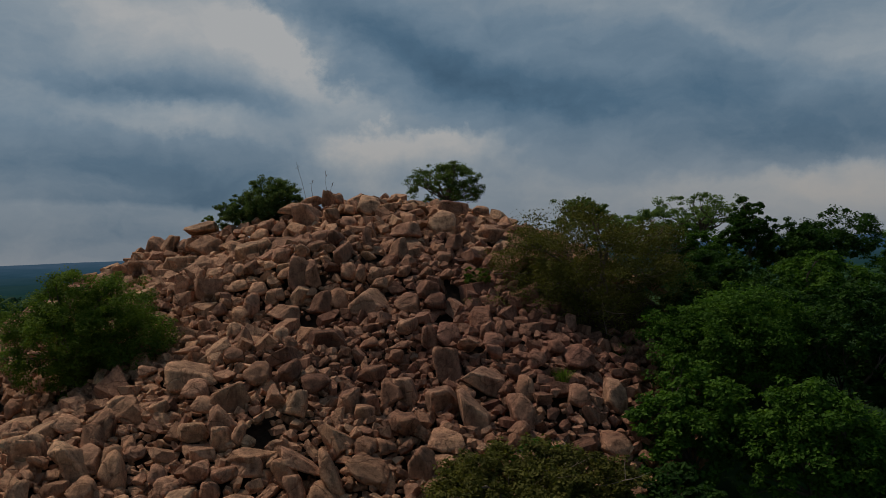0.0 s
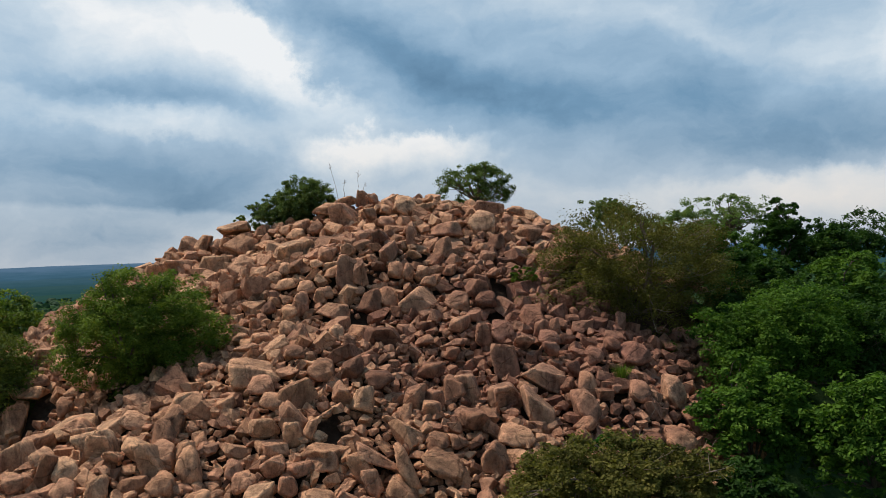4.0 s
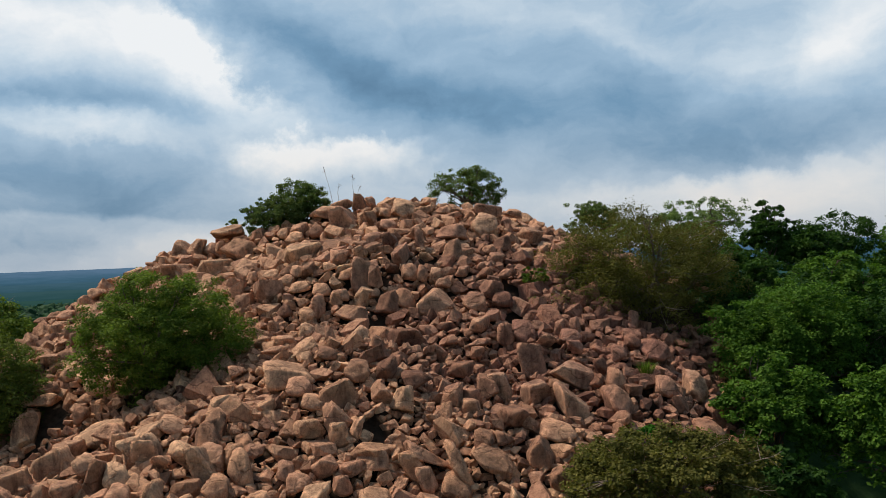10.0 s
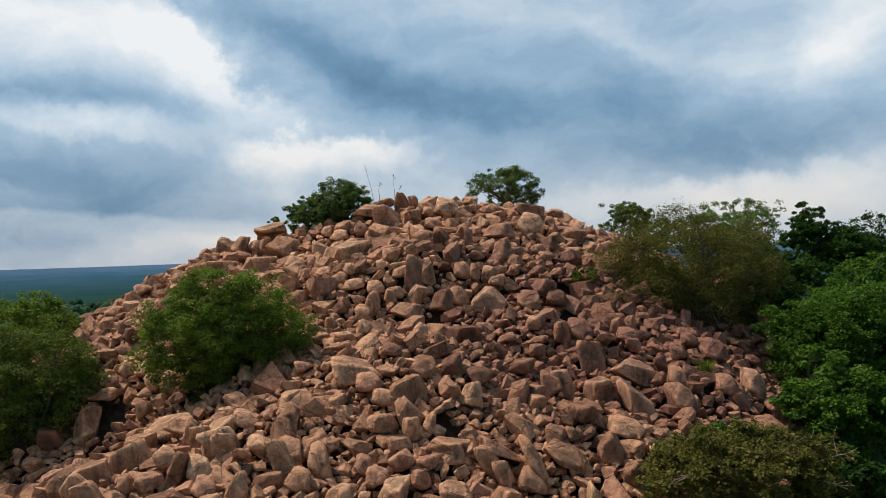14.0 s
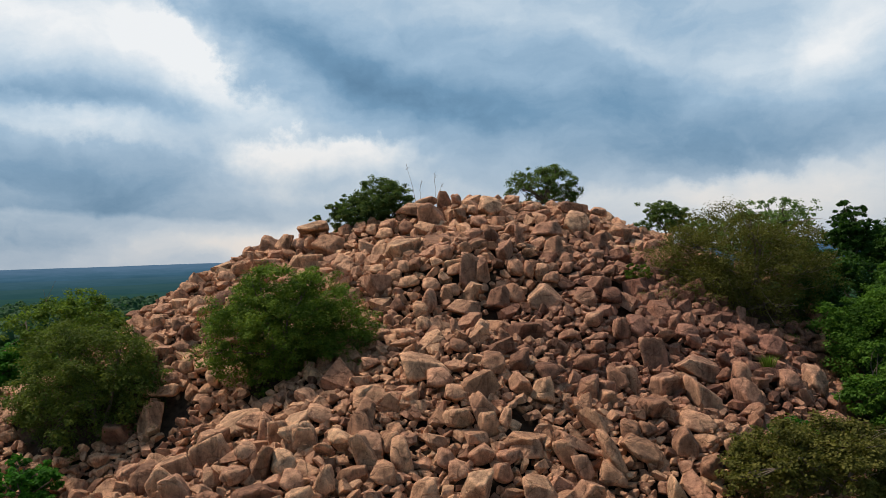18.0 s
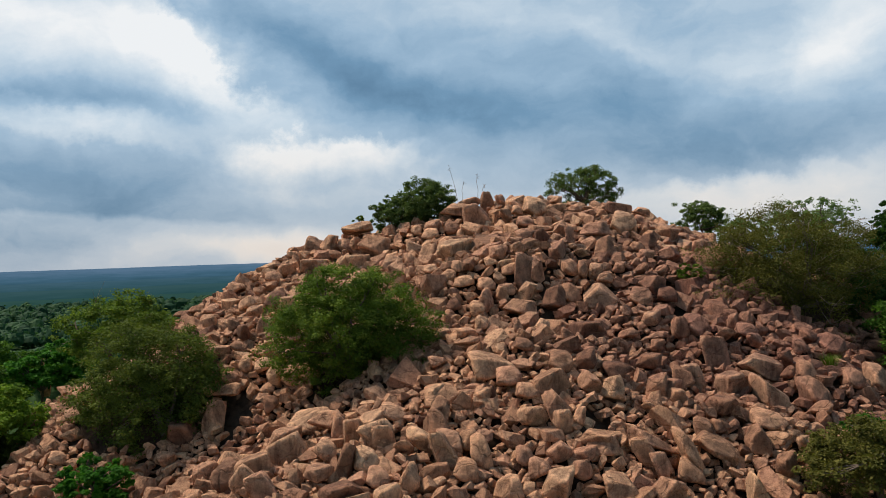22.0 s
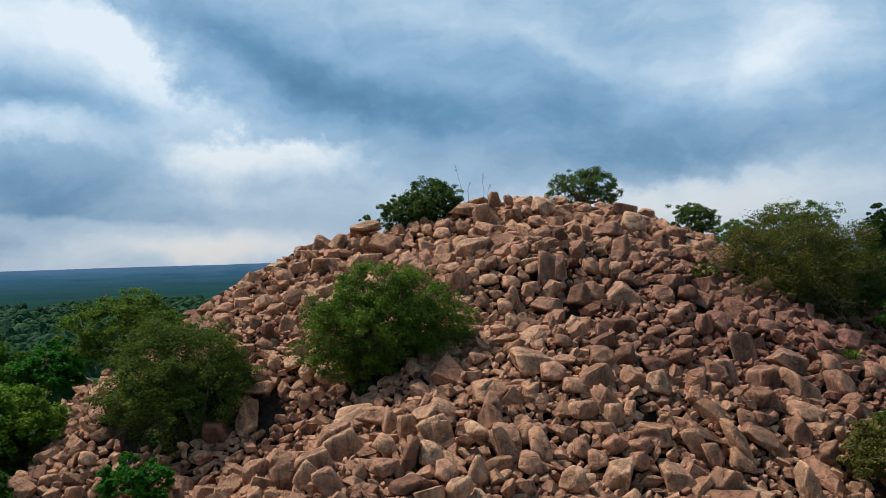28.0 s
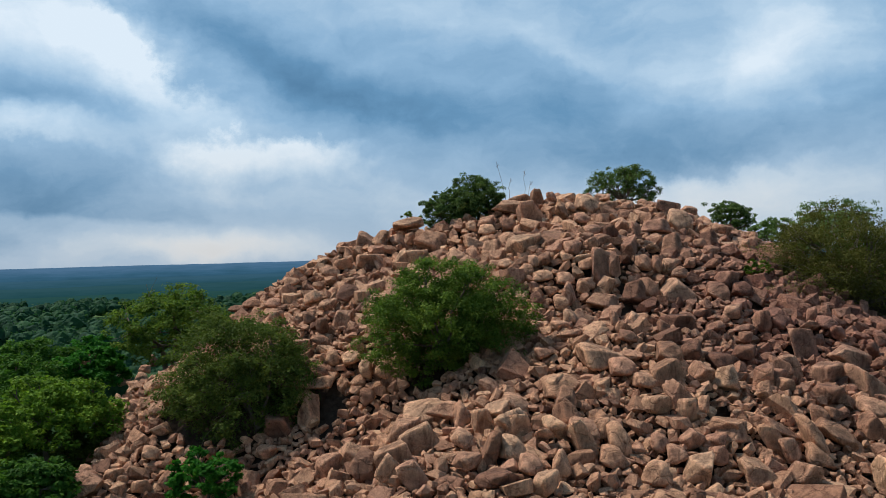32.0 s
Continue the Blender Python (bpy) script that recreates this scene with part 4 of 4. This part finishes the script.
def heap():
    """The rest of the heap: thousands of stones, the larger laid first, the smaller filling the gaps."""
    rng = np.random.default_rng(11)
    coarse = [broken_stone(300 + i, int(rng.integers(5, 11)), rng.uniform(0.05, 0.16), 2) for i in range(40)]
    fine = [broken_stone(360 + i, int(rng.integers(4, 8)), rng.uniform(0.06, 0.16), 1) for i in range(30)]
    cells = {}
    size_of_cell = 1.6

    def clear(p, r, gap):
        c = np.floor(p / size_of_cell).astype(int)
        for i in (-1, 0, 1):
            for j in (-1, 0, 1):
                for k in (-1, 0, 1):
                    for q, s in cells.get((c[0] + i, c[1] + j, c[2] + k), ()):
                        if (p[0] - q[0]) ** 2 + (p[1] - q[1]) ** 2 + (p[2] - q[2]) ** 2 < (gap * (r + s)) ** 2:
                            return False
        return True

    def put(p, r):
        cells.setdefault(tuple(np.floor(p / size_of_cell).astype(int)), []).append((p, r))

    for x, y, z, r in placed:
        put(np.array((x, y, z)), r)
    large, small = [], []
    for low, high, tries, gap, sink in ((0.75, 1.2, 900, 0.86, 0.4), (0.48, 0.75, 4500, 0.86, 0.3), (0.34, 0.48, 14000, 0.84, 0.26), (0.22, 0.34, 46000, 0.80, 0.32), (0.13, 0.22, 80000, 0.77, 0.42)):
        xs, ys, rs = rng.uniform(-42, 20, tries), rng.uniform(26, 72, tries), rng.uniform(low, high, tries)
        zs = height(xs, ys)
        up = np.clip((zs + 5) / 5, 0, 1)  # coarser stone towards the top
        for x, y, z, r, u in zip(xs, ys, zs, rs, up):
            edge = 1.6 * noise.noise((x * 0.25, y * 0.25, 0))
            west, east = rocky_edge(y)
            if not west + edge < x < east + edge or (r < 0.22 and y > 62) or (r > 0.75 and (y > 57 or x > 8)):
                continue
            if r > 0.34 and rng.random() > ((0.03 if r > 0.48 else 0.12) + 0.65 * u + (0.15 if r > 0.75 and y < 42 and x < 0 else 0)):
                continue
            if any(((x - bx) / ax) ** 2 + ((y - by) / ay) ** 2 < 1 for bx, by, ax, ay in THICKETS + HOLLOWS):
                continue
            p = np.array((x, y, z - sink + 0.5 * noise.noise((x * 0.33, y * 0.33, 4)) + rng.uniform(-0.2, 0.2)))
            if clear(p, r, gap):
                put(p, r)
                (large if r > 0.3 else small).append((p, r))
    for name, stones, label in (("boulder_field", large, "heap of tan weathered granite boulders covering the hill"), ("rubble", small, "small broken granite stones between the boulders")):
        verts, faces, count = [], [], 0
        for p, r in stones:
            v, f = coarse[rng.integers(40)] if r > (0.3 if p[1] < 56 else 0.45) else fine[rng.integers(30)]
            s = r * rng.uniform((0.8, 0.65, 0.5), (1.55, 1.2, 1.0))
            v = (v * s) @ spin(rng, 1.25).T + p
            verts.append(v)
            faces.append(f + count)
            count += len(v)
        me = mesh_from(name, np.concatenate(verts), np.concatenate(faces), False)
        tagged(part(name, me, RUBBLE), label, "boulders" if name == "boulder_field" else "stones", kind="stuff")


heap()


# ---------------------------------------------------------------- trees and bushes
def tube(verts, faces, points, radii, sides=6):
    points = [Vector([float(c) for c in p]) for p in points]
    start = len(verts)
    for i, (p, r) in enumerate(zip(points, radii)):
        along = (points[min(i + 1, len(points) - 1)] - points[max(i - 1, 0)]).normalized()
        side = along.orthogonal().normalized()
        other = along.cross(side)
        for k in range(sides):
            a = math.tau * k / sides
            verts.append(p + float(r) * (math.cos(a) * side + math.sin(a) * other))
    for i in range(len(points) - 1):
        for k in range(sides):
            a, b = start + i * sides + k, start + i * sides + (k + 1) % sides
            faces.append((a, b, b + sides, a + sides))


def limb(rng, a, b, bend, count=5):
    a, b = np.array(a), np.array(b)
    length = np.linalg.norm(b - a)
    wave = rng.normal(size=3) * bend * length
    return [tuple(a + (b - a) * s + wave * math.sin(math.pi * s) + rng.normal(size=3) * 0.02 * length * (0 < s < 1)) for s in np.linspace(0, 1, count)]


def leaves(rng, centres, spread, per, size, droop=0.4, up=0.75):
    """Leaf blades, each a folded diamond, thick about the given tufts."""
    n = len(centres) * per
    c = np.repeat(centres, per, 0)
    s = np.repeat(spread, per)[:, None]
    p = rng.normal(size=(n, 3))
    p = p / np.linalg.norm(p, axis=1)[:, None] * rng.random((n, 1)) ** 0.5
    c = c + p * s * (1, 1, 0.6)
    normal = p * 0.5 + rng.normal(size=(n, 3)) * 0.45 + (0, 0, up)
    normal /= np.linalg.norm(normal, axis=1)[:, None]
    along = rng.normal(size=(n, 3)) + (0, 0, -droop)
    along -= normal * (along * normal).sum(1)[:, None]
    along /= np.linalg.norm(along, axis=1)[:, None]
    across = np.cross(normal, along)
    k = size * rng.uniform(0.65, 1.35, (n, 1))
    v = np.stack([c - along * k * 0.5, c + across * k * 0.32 + normal * k * 0.08, c + along * k * 0.6, c - across * k * 0.32 + normal * k * 0.08], 1).reshape(-1, 3)
    f = np.arange(n * 4).reshape(n, 4)
    return v, f


def tree(name, label, category, base, middle, size, leaf, material, tufts, per, seed, bark=None, stems=1, lobes=0.38, limbs=12, twigs=0, under=-0.55, group=""):
    """A tree or bush: a tapered trunk or several stems from base, limbs, and a crown of leaf tufts about middle with half-sizes size.
    lobes: how uneven the outline is; under: how far down the crown reaches (-1 all)."""
    rng = np.random.default_rng(seed)
    thing = new(name)
    thing.location = base
    tagged(thing, label, category, group)
    base, middle, size = np.zeros(3), np.array(middle) - np.array(base), np.array(size)
    # the crown is built of rounded lobes, each covered with tufts, mostly on its upper and outer side
    heads, number = [], max(22, min(80, tufts // 8))
    for i in range(number * 2):
        d = np.array((math.cos(i * 2.39996), math.sin(i * 2.39996), 0)) * math.sqrt(max(0, 1 - (1 - (i + 0.5) / number) ** 2)) + (0, 0, 1 - (i + 0.5) / number)
        d = d + rng.normal(size=3) * 0.12
        d /= np.linalg.norm(d)
        if d[2] >= under:
            bulge = 1 + lobes * noise.noise(Vector(d * 1.7 + seed)) + 0.5 * lobes * noise.noise(Vector(d * 4.0 - seed))
            heads.append((d, middle + d * size * bulge * rng.uniform(0.62, 0.84), rng.uniform(0.2, 0.33)))
    centres = []
    while len(centres) < tufts:
        d, head, r = heads[rng.integers(len(heads))]
        out = rng.normal(size=3) + d * 0.8 + (0, 0, 0.4)
        out /= np.linalg.norm(out)
        centres.append(head + out * r * size * rng.uniform(0.6, 1.05))
    centres = np.array(centres)
    inner = rng.random(tufts) < 0.16
    centres[inner] = middle + (centres[inner] - middle) * rng.uniform(0.3, 0.7, (inner.sum(), 1))
    spread = rng.uniform(0.09, 0.2, tufts) * (size.prod() ** (1 / 3))
    v, f = leaves(rng, centres, spread, per, leaf)
    part("crown", mesh_from("crown", v, f, False), material, thing)
    tv, tf = [], []
    fork = middle + np.array((0, 0, -0.55 * size[2]))
    thick = 0.045 * size[0] + 0.03
    for s in range(stems):
        foot = base + np.array((rng.normal(), rng.normal(), 0)) * (0.12 * size[0] if stems > 1 else 0)
        top = fork + np.array((rng.normal(), rng.normal(), 0.2)) * (0.25 * size[0] if stems > 1 else 0.05)
        tube(tv, tf, limb(rng, foot - (0, 0, 0.4), top, 0.06), np.linspace(thick, thick * 0.65, 5), 8)
        for i in range(max(1, limbs // stems)):
            end = centres[rng.integers(tufts)]
            way_ = limb(rng, top, end, 0.12)
            tube(tv, tf, way_, np.linspace(thick * 0.5, thick * 0.08, 5), 5)
            for _ in range(2):
                near = centres[np.argsort(((centres - end) ** 2).sum(1))[rng.integers(1, 7)]]
                tube(tv, tf, limb(rng, way_[3], near, 0.1, 4), np.linspace(thick * 0.2, thick * 0.05, 4), 4)
    part("trunk", mesh_from("trunk", tv, tf), bark or BARK, thing)
    if twigs:
        for _ in range(twigs):
            bv, bf = [], []
            a = centres[rng.integers(tufts)]
            out = (a - middle) / size
            tip_ = a + out * rng.uniform(0.05, 0.35) * size * 0.4 + rng.normal(size=3) * 0.25
            way_ = limb(rng, middle + (a - middle) * 0.6, tip_, 0.14, 5)
            tube(bv, bf, way_, np.linspace(0.026, 0.008, 5), 4)
            for _ in range(2):
                tube(bv, bf, limb(rng, way_[2], np.array(tip_) + rng.normal(size=3) * 0.5, 0.1, 4), np.linspace(0.014, 0.006, 4), 4)
            part("bare_twig", mesh_from("bare_twig", bv, bf), TWIG, thing)
    return thing


def foot(x, y):
    return float(height(x, y))


def standing(name, label, category, x, y, z, rx, ry, rz, *rest, dx=0.0, dy=0.0, **options):
    return tree(name, label, category, (x + dx, y + dy, foot(x + dx, y + dy)), (x, y, z), (rx, ry, rz), *rest, **options)


# on the boulder slope
standing("bush", "broad mid-green leafy bush growing between the boulders", "bush", -16.0, 45.3, -3.9, 4.3, 3.4, 3.1, 0.125, LEAF_BUSH, 950, 84, 21, stems=4, under=-1.0, lobes=0.55)
standing("bush", "olive-green bush in the gully beside the boulder slope", "bush", -27.5, 47.6, -7.5, 4.7, 3.6, 4.0, 0.14, LEAF_GULLY, 950, 70, 22, stems=4, under=-1.0, twigs=14)
standing("bush", "dull green spreading bush on the flank of the hill", "bush", -34.4, 61.0, -4.9, 4.7, 3.4, 2.8, 0.2, LEAF_BUSH, 420, 46, 23, stems=3, under=-0.9, twigs=10)
standing("sapling", "fresh bright green sapling among the lower boulders", "sapling", -28.4, 41.0, -10.7, 1.9, 1.6, 1.3, 0.2, LEAF_FRESH, 130, 44, 24, under=-0.9)
standing("tree", "lime-green tree below the boulder slope", "tree", -38.6, 48.5, -8.9, 3.9, 3.2, 2.2, 0.2, LEAF_LIME, 400, 50, 25)
standing("bush", "dark green bush among the lowest boulders", "bush", -37.0, 49.0, -10.5, 2.2, 1.8, 1.5, 0.16, LEAF_GULLY, 260, 56, 26, stems=3, under=-1.0)
# on the top
standing("bush", "dense dark green bush on the summit boulders", "bush", -11.7, 66.3, 4.0, 2.5, 2.3, 2.05, 0.12, LEAF_SUMMIT, 520, 76, 31, stems=3, under=-0.9, lobes=0.35)
standing("bush", "lower dark green bush against the summit bush", "bush", -14.1, 66.0, 3.0, 2.0, 1.7, 1.75, 0.12, LEAF_SUMMIT, 340, 70, 34, stems=3, under=-0.9, lobes=0.4)
standing("shrub", "small dark shrub between summit boulders", "shrub", -17.1, 66.5, 3.0, 0.6, 0.5, 0.4, 0.2, LEAF_BUSH, 14, 26, 32, limbs=4)
standing("tree", "small spreading green tree on the summit", "tree", 1.6, 69.8, 5.05, 3.1, 2.6, 2.0, 0.13, LEAF_SUMMIT, 330, 56, 33, under=-0.6, lobes=0.45, limbs=22)
# right flank
standing("bush", "large olive-brown bush with bare twigs beside the boulder slope", "bush", 11.3, 52.6, -2.3, 6.0, 4.8, 3.9, 0.12, LEAF_OLIVE, 1300, 66, 41, stems=5, under=-1.0, lobes=0.4, twigs=120)
standing("bush", "small green bush at the edge of the boulders", "bush", 4.9, 51.6, -1.75, 0.9, 0.8, 0.7, 0.2, LEAF_BUSH, 36, 30, 42, stems=2, limbs=6)
standing("tree", "small light green tree behind the hill's shoulder", "tree", 12.7, 74, 2.4, 2.3, 2.0, 1.8, 0.16, LEAF_SUMMIT, 210, 56, 43, under=-0.7, lobes=0.5)
standing("tree", "tall thin tree with flat airy pale green crown", "tree", 22.2, 72, 1.9, 3.4, 2.8, 1.9, 0.17, LEAF_PALE, 170, 44, 44, under=-0.8, lobes=0.9, limbs=30)
standing("tree", "dark green tree with narrow crown", "tree", 23.0, 61.5, 0.0, 1.7, 1.6, 2.6, 0.2, LEAF_DARK, 240, 44, 45, lobes=0.5)
standing("tree", "dark green broad tree at the wood's edge", "tree", 31.4, 69.5, -0.7, 3.9, 3.2, 2.3, 0.2, LEAF_DARK, 300, 44, 46, lobes=0.5)
standing("tree", "dark green tree in the wood below the hill", "tree", 20.0, 59, -3.0, 3.0, 2.6, 2.6, 0.22, LEAF_DARK, 260, 44, 47)
standing("tree", "mid-green rounded tree in the wood", "tree", 26.1, 58, -3.6, 4.0, 3.2, 2.6, 0.22, LEAF_WOOD, 340, 46, 48)
standing("tree", "dark green tree filling the wood's edge", "tree", 32.5, 57, -4.2, 4.0, 3.2, 3.0, 0.22, LEAF_DARK, 320, 46, 49)
standing("tree", "large round-crowned green tree beside the boulders", "tree", 18.3, 46, -5.5, 4.3, 3.6, 3.0, 0.15, LEAF_WOOD, 800, 70, 50)
standing("tree", "green tree with drooping leaves", "tree", 15.0, 41, -8.7, 2.9, 2.5, 2.8, 0.2, LEAF_WOOD, 380, 52, 51)
standing("tree", "yellow-green tree in the lower wood", "tree", 19.4, 38.5, -9.2, 3.3, 2.7, 3.1, 0.2, LEAF_WOOD, 400, 46, 52)
standing("tree", "dark green tree in shade of the lower wood", "tree", 23.5, 46, -6.6, 3.4, 3.2, 3.6, 0.22, LEAF_DARK, 340, 44, 53)
standing("bush", "olive-green bush below the boulder slope", "bush", 7.6, 33, -9.2, 4.3, 2.6, 1.9, 0.15, LEAF_OLIVE, 560, 54, 54, stems=4, twigs=30)
standing("shrub", "small fresh green shrub between boulders", "shrub", 7.8, 36.2, -8.3, 1.2, 0.8, 0.5, 0.2, LEAF_FRESH, 40, 32, 55, limbs=5)
standing("tree", "light green tree behind the large olive bush", "tree", 17.6, 68, 0.2, 2.6, 2.2, 2.3, 0.17, LEAF_PALE, 240, 48, 56, lobes=0.6)
standing("tree", "light green tree at the back of the close wood", "tree", 15.0, 70.5, 0.7, 1.9, 1.8, 1.7, 0.17, LEAF_PALE, 150, 46, 57, lobes=0.6)
standing("tree", "mid-green tree filling the wood behind the bush", "tree", 20.8, 67.5, -1.5, 3.0, 2.6, 2.6, 0.19, LEAF_WOOD, 300, 46, 58, lobes=0.5)
# the wood on the right flank and below it, crown against crown
for n_, (x_, y_, z_, r_, dark_) in enumerate(((28, 47, -7.5, 3.6, 1), (27, 40, -9.5, 3.6, 1), (24, 35, -11.5, 3.4, 0), (13.5, 36.5, -11.2, 2.4, 1), (22, 52, -5.2, 3.0, 1), (37, 62, -3.6, 3.6, 1), (38, 70, -1.6, 3.4, 0), (27.5, 66, -1.4, 3.0, 1), (16.5, 52, -5.2, 2.4, 1), (34, 52, -6.5, 3.8, 1), (30, 43, -9.5, 3.6, 0))):
    standing("tree", "dark green crown in the close wood below the hill" if dark_ else "mid-green crown in the close wood below the hill", "tree", x_, y_, z_, r_, r_ * 0.9, r_ * 0.85, 0.24, LEAF_DARK if dark_ else LEAF_WOOD, 260, 40, 70 + n_, lobes=0.45, group="trees of the close wood")
# below the west flank
for n_, (x_, y_, z_, r_, lime_) in enumerate(((-42.6, 56, -8.5, 3.4, 0), (-40.0, 60.5, -7.9, 2.6, 2), (-46.2, 66, -8.0, 3.6, 0), (-41.0, 44.5, -10.2, 2.6, 1), (-36.9, 41.5, -11.2, 2.4, 0), (-48, 58, -10.0, 3.6, 0), (-53, 66, -10.5, 4.0, 0), (-43, 51, -10.5, 3.0, 0), (-52, 76, -10, 4.0, 0), (-45, 75, -8.8, 3.0, 2))):
    standing("tree", ("mid-green tree on the west foot of the hill", "lime-green tree on the west foot of the hill", "fresh green tree on the west foot of the hill")[lime_], "tree", x_, y_, z_, r_, r_ * 0.9, r_ * 0.68, 0.24, (LEAF_WOOD, LEAF_LIME, LEAF_FRESH)[lime_], 260, 40, 90 + n_, lobes=0.45, group="trees at the west foot")


def woods():
    """The wood that covers the plain: uneven crowns with leaf sprays, standing close, with clearings between."""
    rng = np.random.default_rng(5)
    vs, fs, count = [], [], 0
    forms = {}
    for level in (1, 2):
        d, f = ball(level + 1)
        forms[level] = [(d * np.array([1 + 0.34 * noise.noise(Vector(v * 1.6 + k * 9)) + 0.22 * noise.noise(Vector(v * 4.3 + k * 5)) for v in d])[:, None], f) for k in range(7)]
    for near, far, number, per, leaf, low, high, level in ((125, 230, 560, 150, 0.8, 2.4, 4.2, 2), (230, 430, 2100, 34, 1.15, 2.4, 4.8, 1), (430, 740, 2600, 14, 1.8, 3.5, 6.5, 1)):
        a = rng.uniform(radians(-40), radians(34), number)
        r = np.sqrt(rng.uniform(near**2, far**2, number))
        for xi, yi in zip(r * np.sin(a), r * np.cos(a)):
            if noise.noise((xi / 60, yi / 90, 5)) + 0.5 * noise.noise((xi / 22, yi / 30, 2)) > 0.26:
                continue
            w = rng.uniform(low, high)
            size = np.array((w, w * rng.uniform(0.8, 1.1), min(w, 4.4) * rng.uniform(0.75, 1.15)))
            middle = np.array((xi, yi, foot(xi, yi) - 1.5 + size[2] * rng.uniform(0.7, 1.15)))
            v, f = forms[level][rng.integers(7)]
            c = v[rng.integers(len(v), size=per)]
            spray, blades = leaves(rng, middle + c * size * rng.uniform(0.74, 1.05, (per, 1)), np.full(per, 0.4), 1, leaf, 0.2, 1.2)
            for more, shape in ((middle + v * size * 0.74, f), (spray, blades)):
                vs.append(more)
                fs += (shape + count).tolist()
                count += len(more)
    ob = part("far_woods", mesh_from("far_woods", np.concatenate(vs), fs, False), LEAF_FAR)
    tagged(ob, "green woodland spread over the plain below the hill", "woods", kind="stuff")


woods()


# ---------------------------------------------------------------- small growth on the rocks
def stalk(x, y, z, tall, lean, seed):
    """A dry reed with a thin seed head, rooted between the summit boulders."""
    rng = np.random.default_rng(seed)
    thing = new("dry_stalk")
    thing.location = (x, y, z)
    tagged(thing, "thin dry grass stalk rising from the summit boulders", "dry stalk", "dry stalks on the summit")
    v, f = [], []
    tip_ = np.array((lean, rng.normal() * 0.1, tall))
    tube(v, f, limb(rng, (0, 0, -0.8), tip_, 0.05, 7), np.linspace(0.022, 0.010, 7), 5)
    part("stem", mesh_from("stem", v, f), TWIG, thing)
    v, f = [], []
    for i in range(9):
        at_ = tip_ * (0.82 + 0.02 * i)
        tube(v, f, limb(rng, at_, at_ + rng.normal(size=3) * (0.12, 0.12, 0.05) + (0, 0, 0.12), 0.1, 3), (0.010, 0.008, 0.004), 4)
    part("seed_head", mesh_from("seed_head", v, f), TWIG, thing, "feathery dry seed head")


stalk(-9.1, 66.5, 4.3, 2.9, -0.7, 1)
stalk(-7.3, 66.6, 4.3, 2.1, -0.25, 2)
stalk(-7.0, 66.4, 4.3, 1.2, 0.0, 3)
stalk(-8.8, 66.8, 4.3, 1.5, 0.15, 4)


def tuft(x, y, tall, wide, number, seed, material, label):
    """Grass or low herbs: bent blades from one root."""
    rng = np.random.default_rng(seed)
    v, f = [], []
    z = foot(x, y)
    for i in range(number):
        a, r = rng.uniform(0, math.tau), rng.uniform(0, wide)
        root = np.array((x + r * math.cos(a) * 0.5, y + r * math.sin(a) * 0.5, z - 0.3))
        top = root + (math.cos(a) * r, math.sin(a) * r, tall * rng.uniform(0.6, 1.1) + 0.3)
        side = np.array((-math.sin(a), math.cos(a), 0)) * 0.014
        mid = (root + top) / 2 + (0, 0, 0.12 * tall)
        n = len(v)
        v += [root - side, root + side, mid + side, mid - side, top]
        f += [(n, n + 1, n + 2, n + 3), (n + 3, n + 2, n + 4)]
    tagged(part("grass_tuft", mesh_from("grass_tuft", [tuple(map(float, p)) for p in v], f, False), material), label, "grass", "grass tufts")


for n_, (x_, y_) in enumerate(((9.3, 42.6), (15.3, 47.0), (15.9, 47.6), (12.6, 47.6))):
    tuft(x_, y_, 0.5, 0.5, 130, 200 + n_, LEAF_BUSH, "green grass tuft between the boulders")
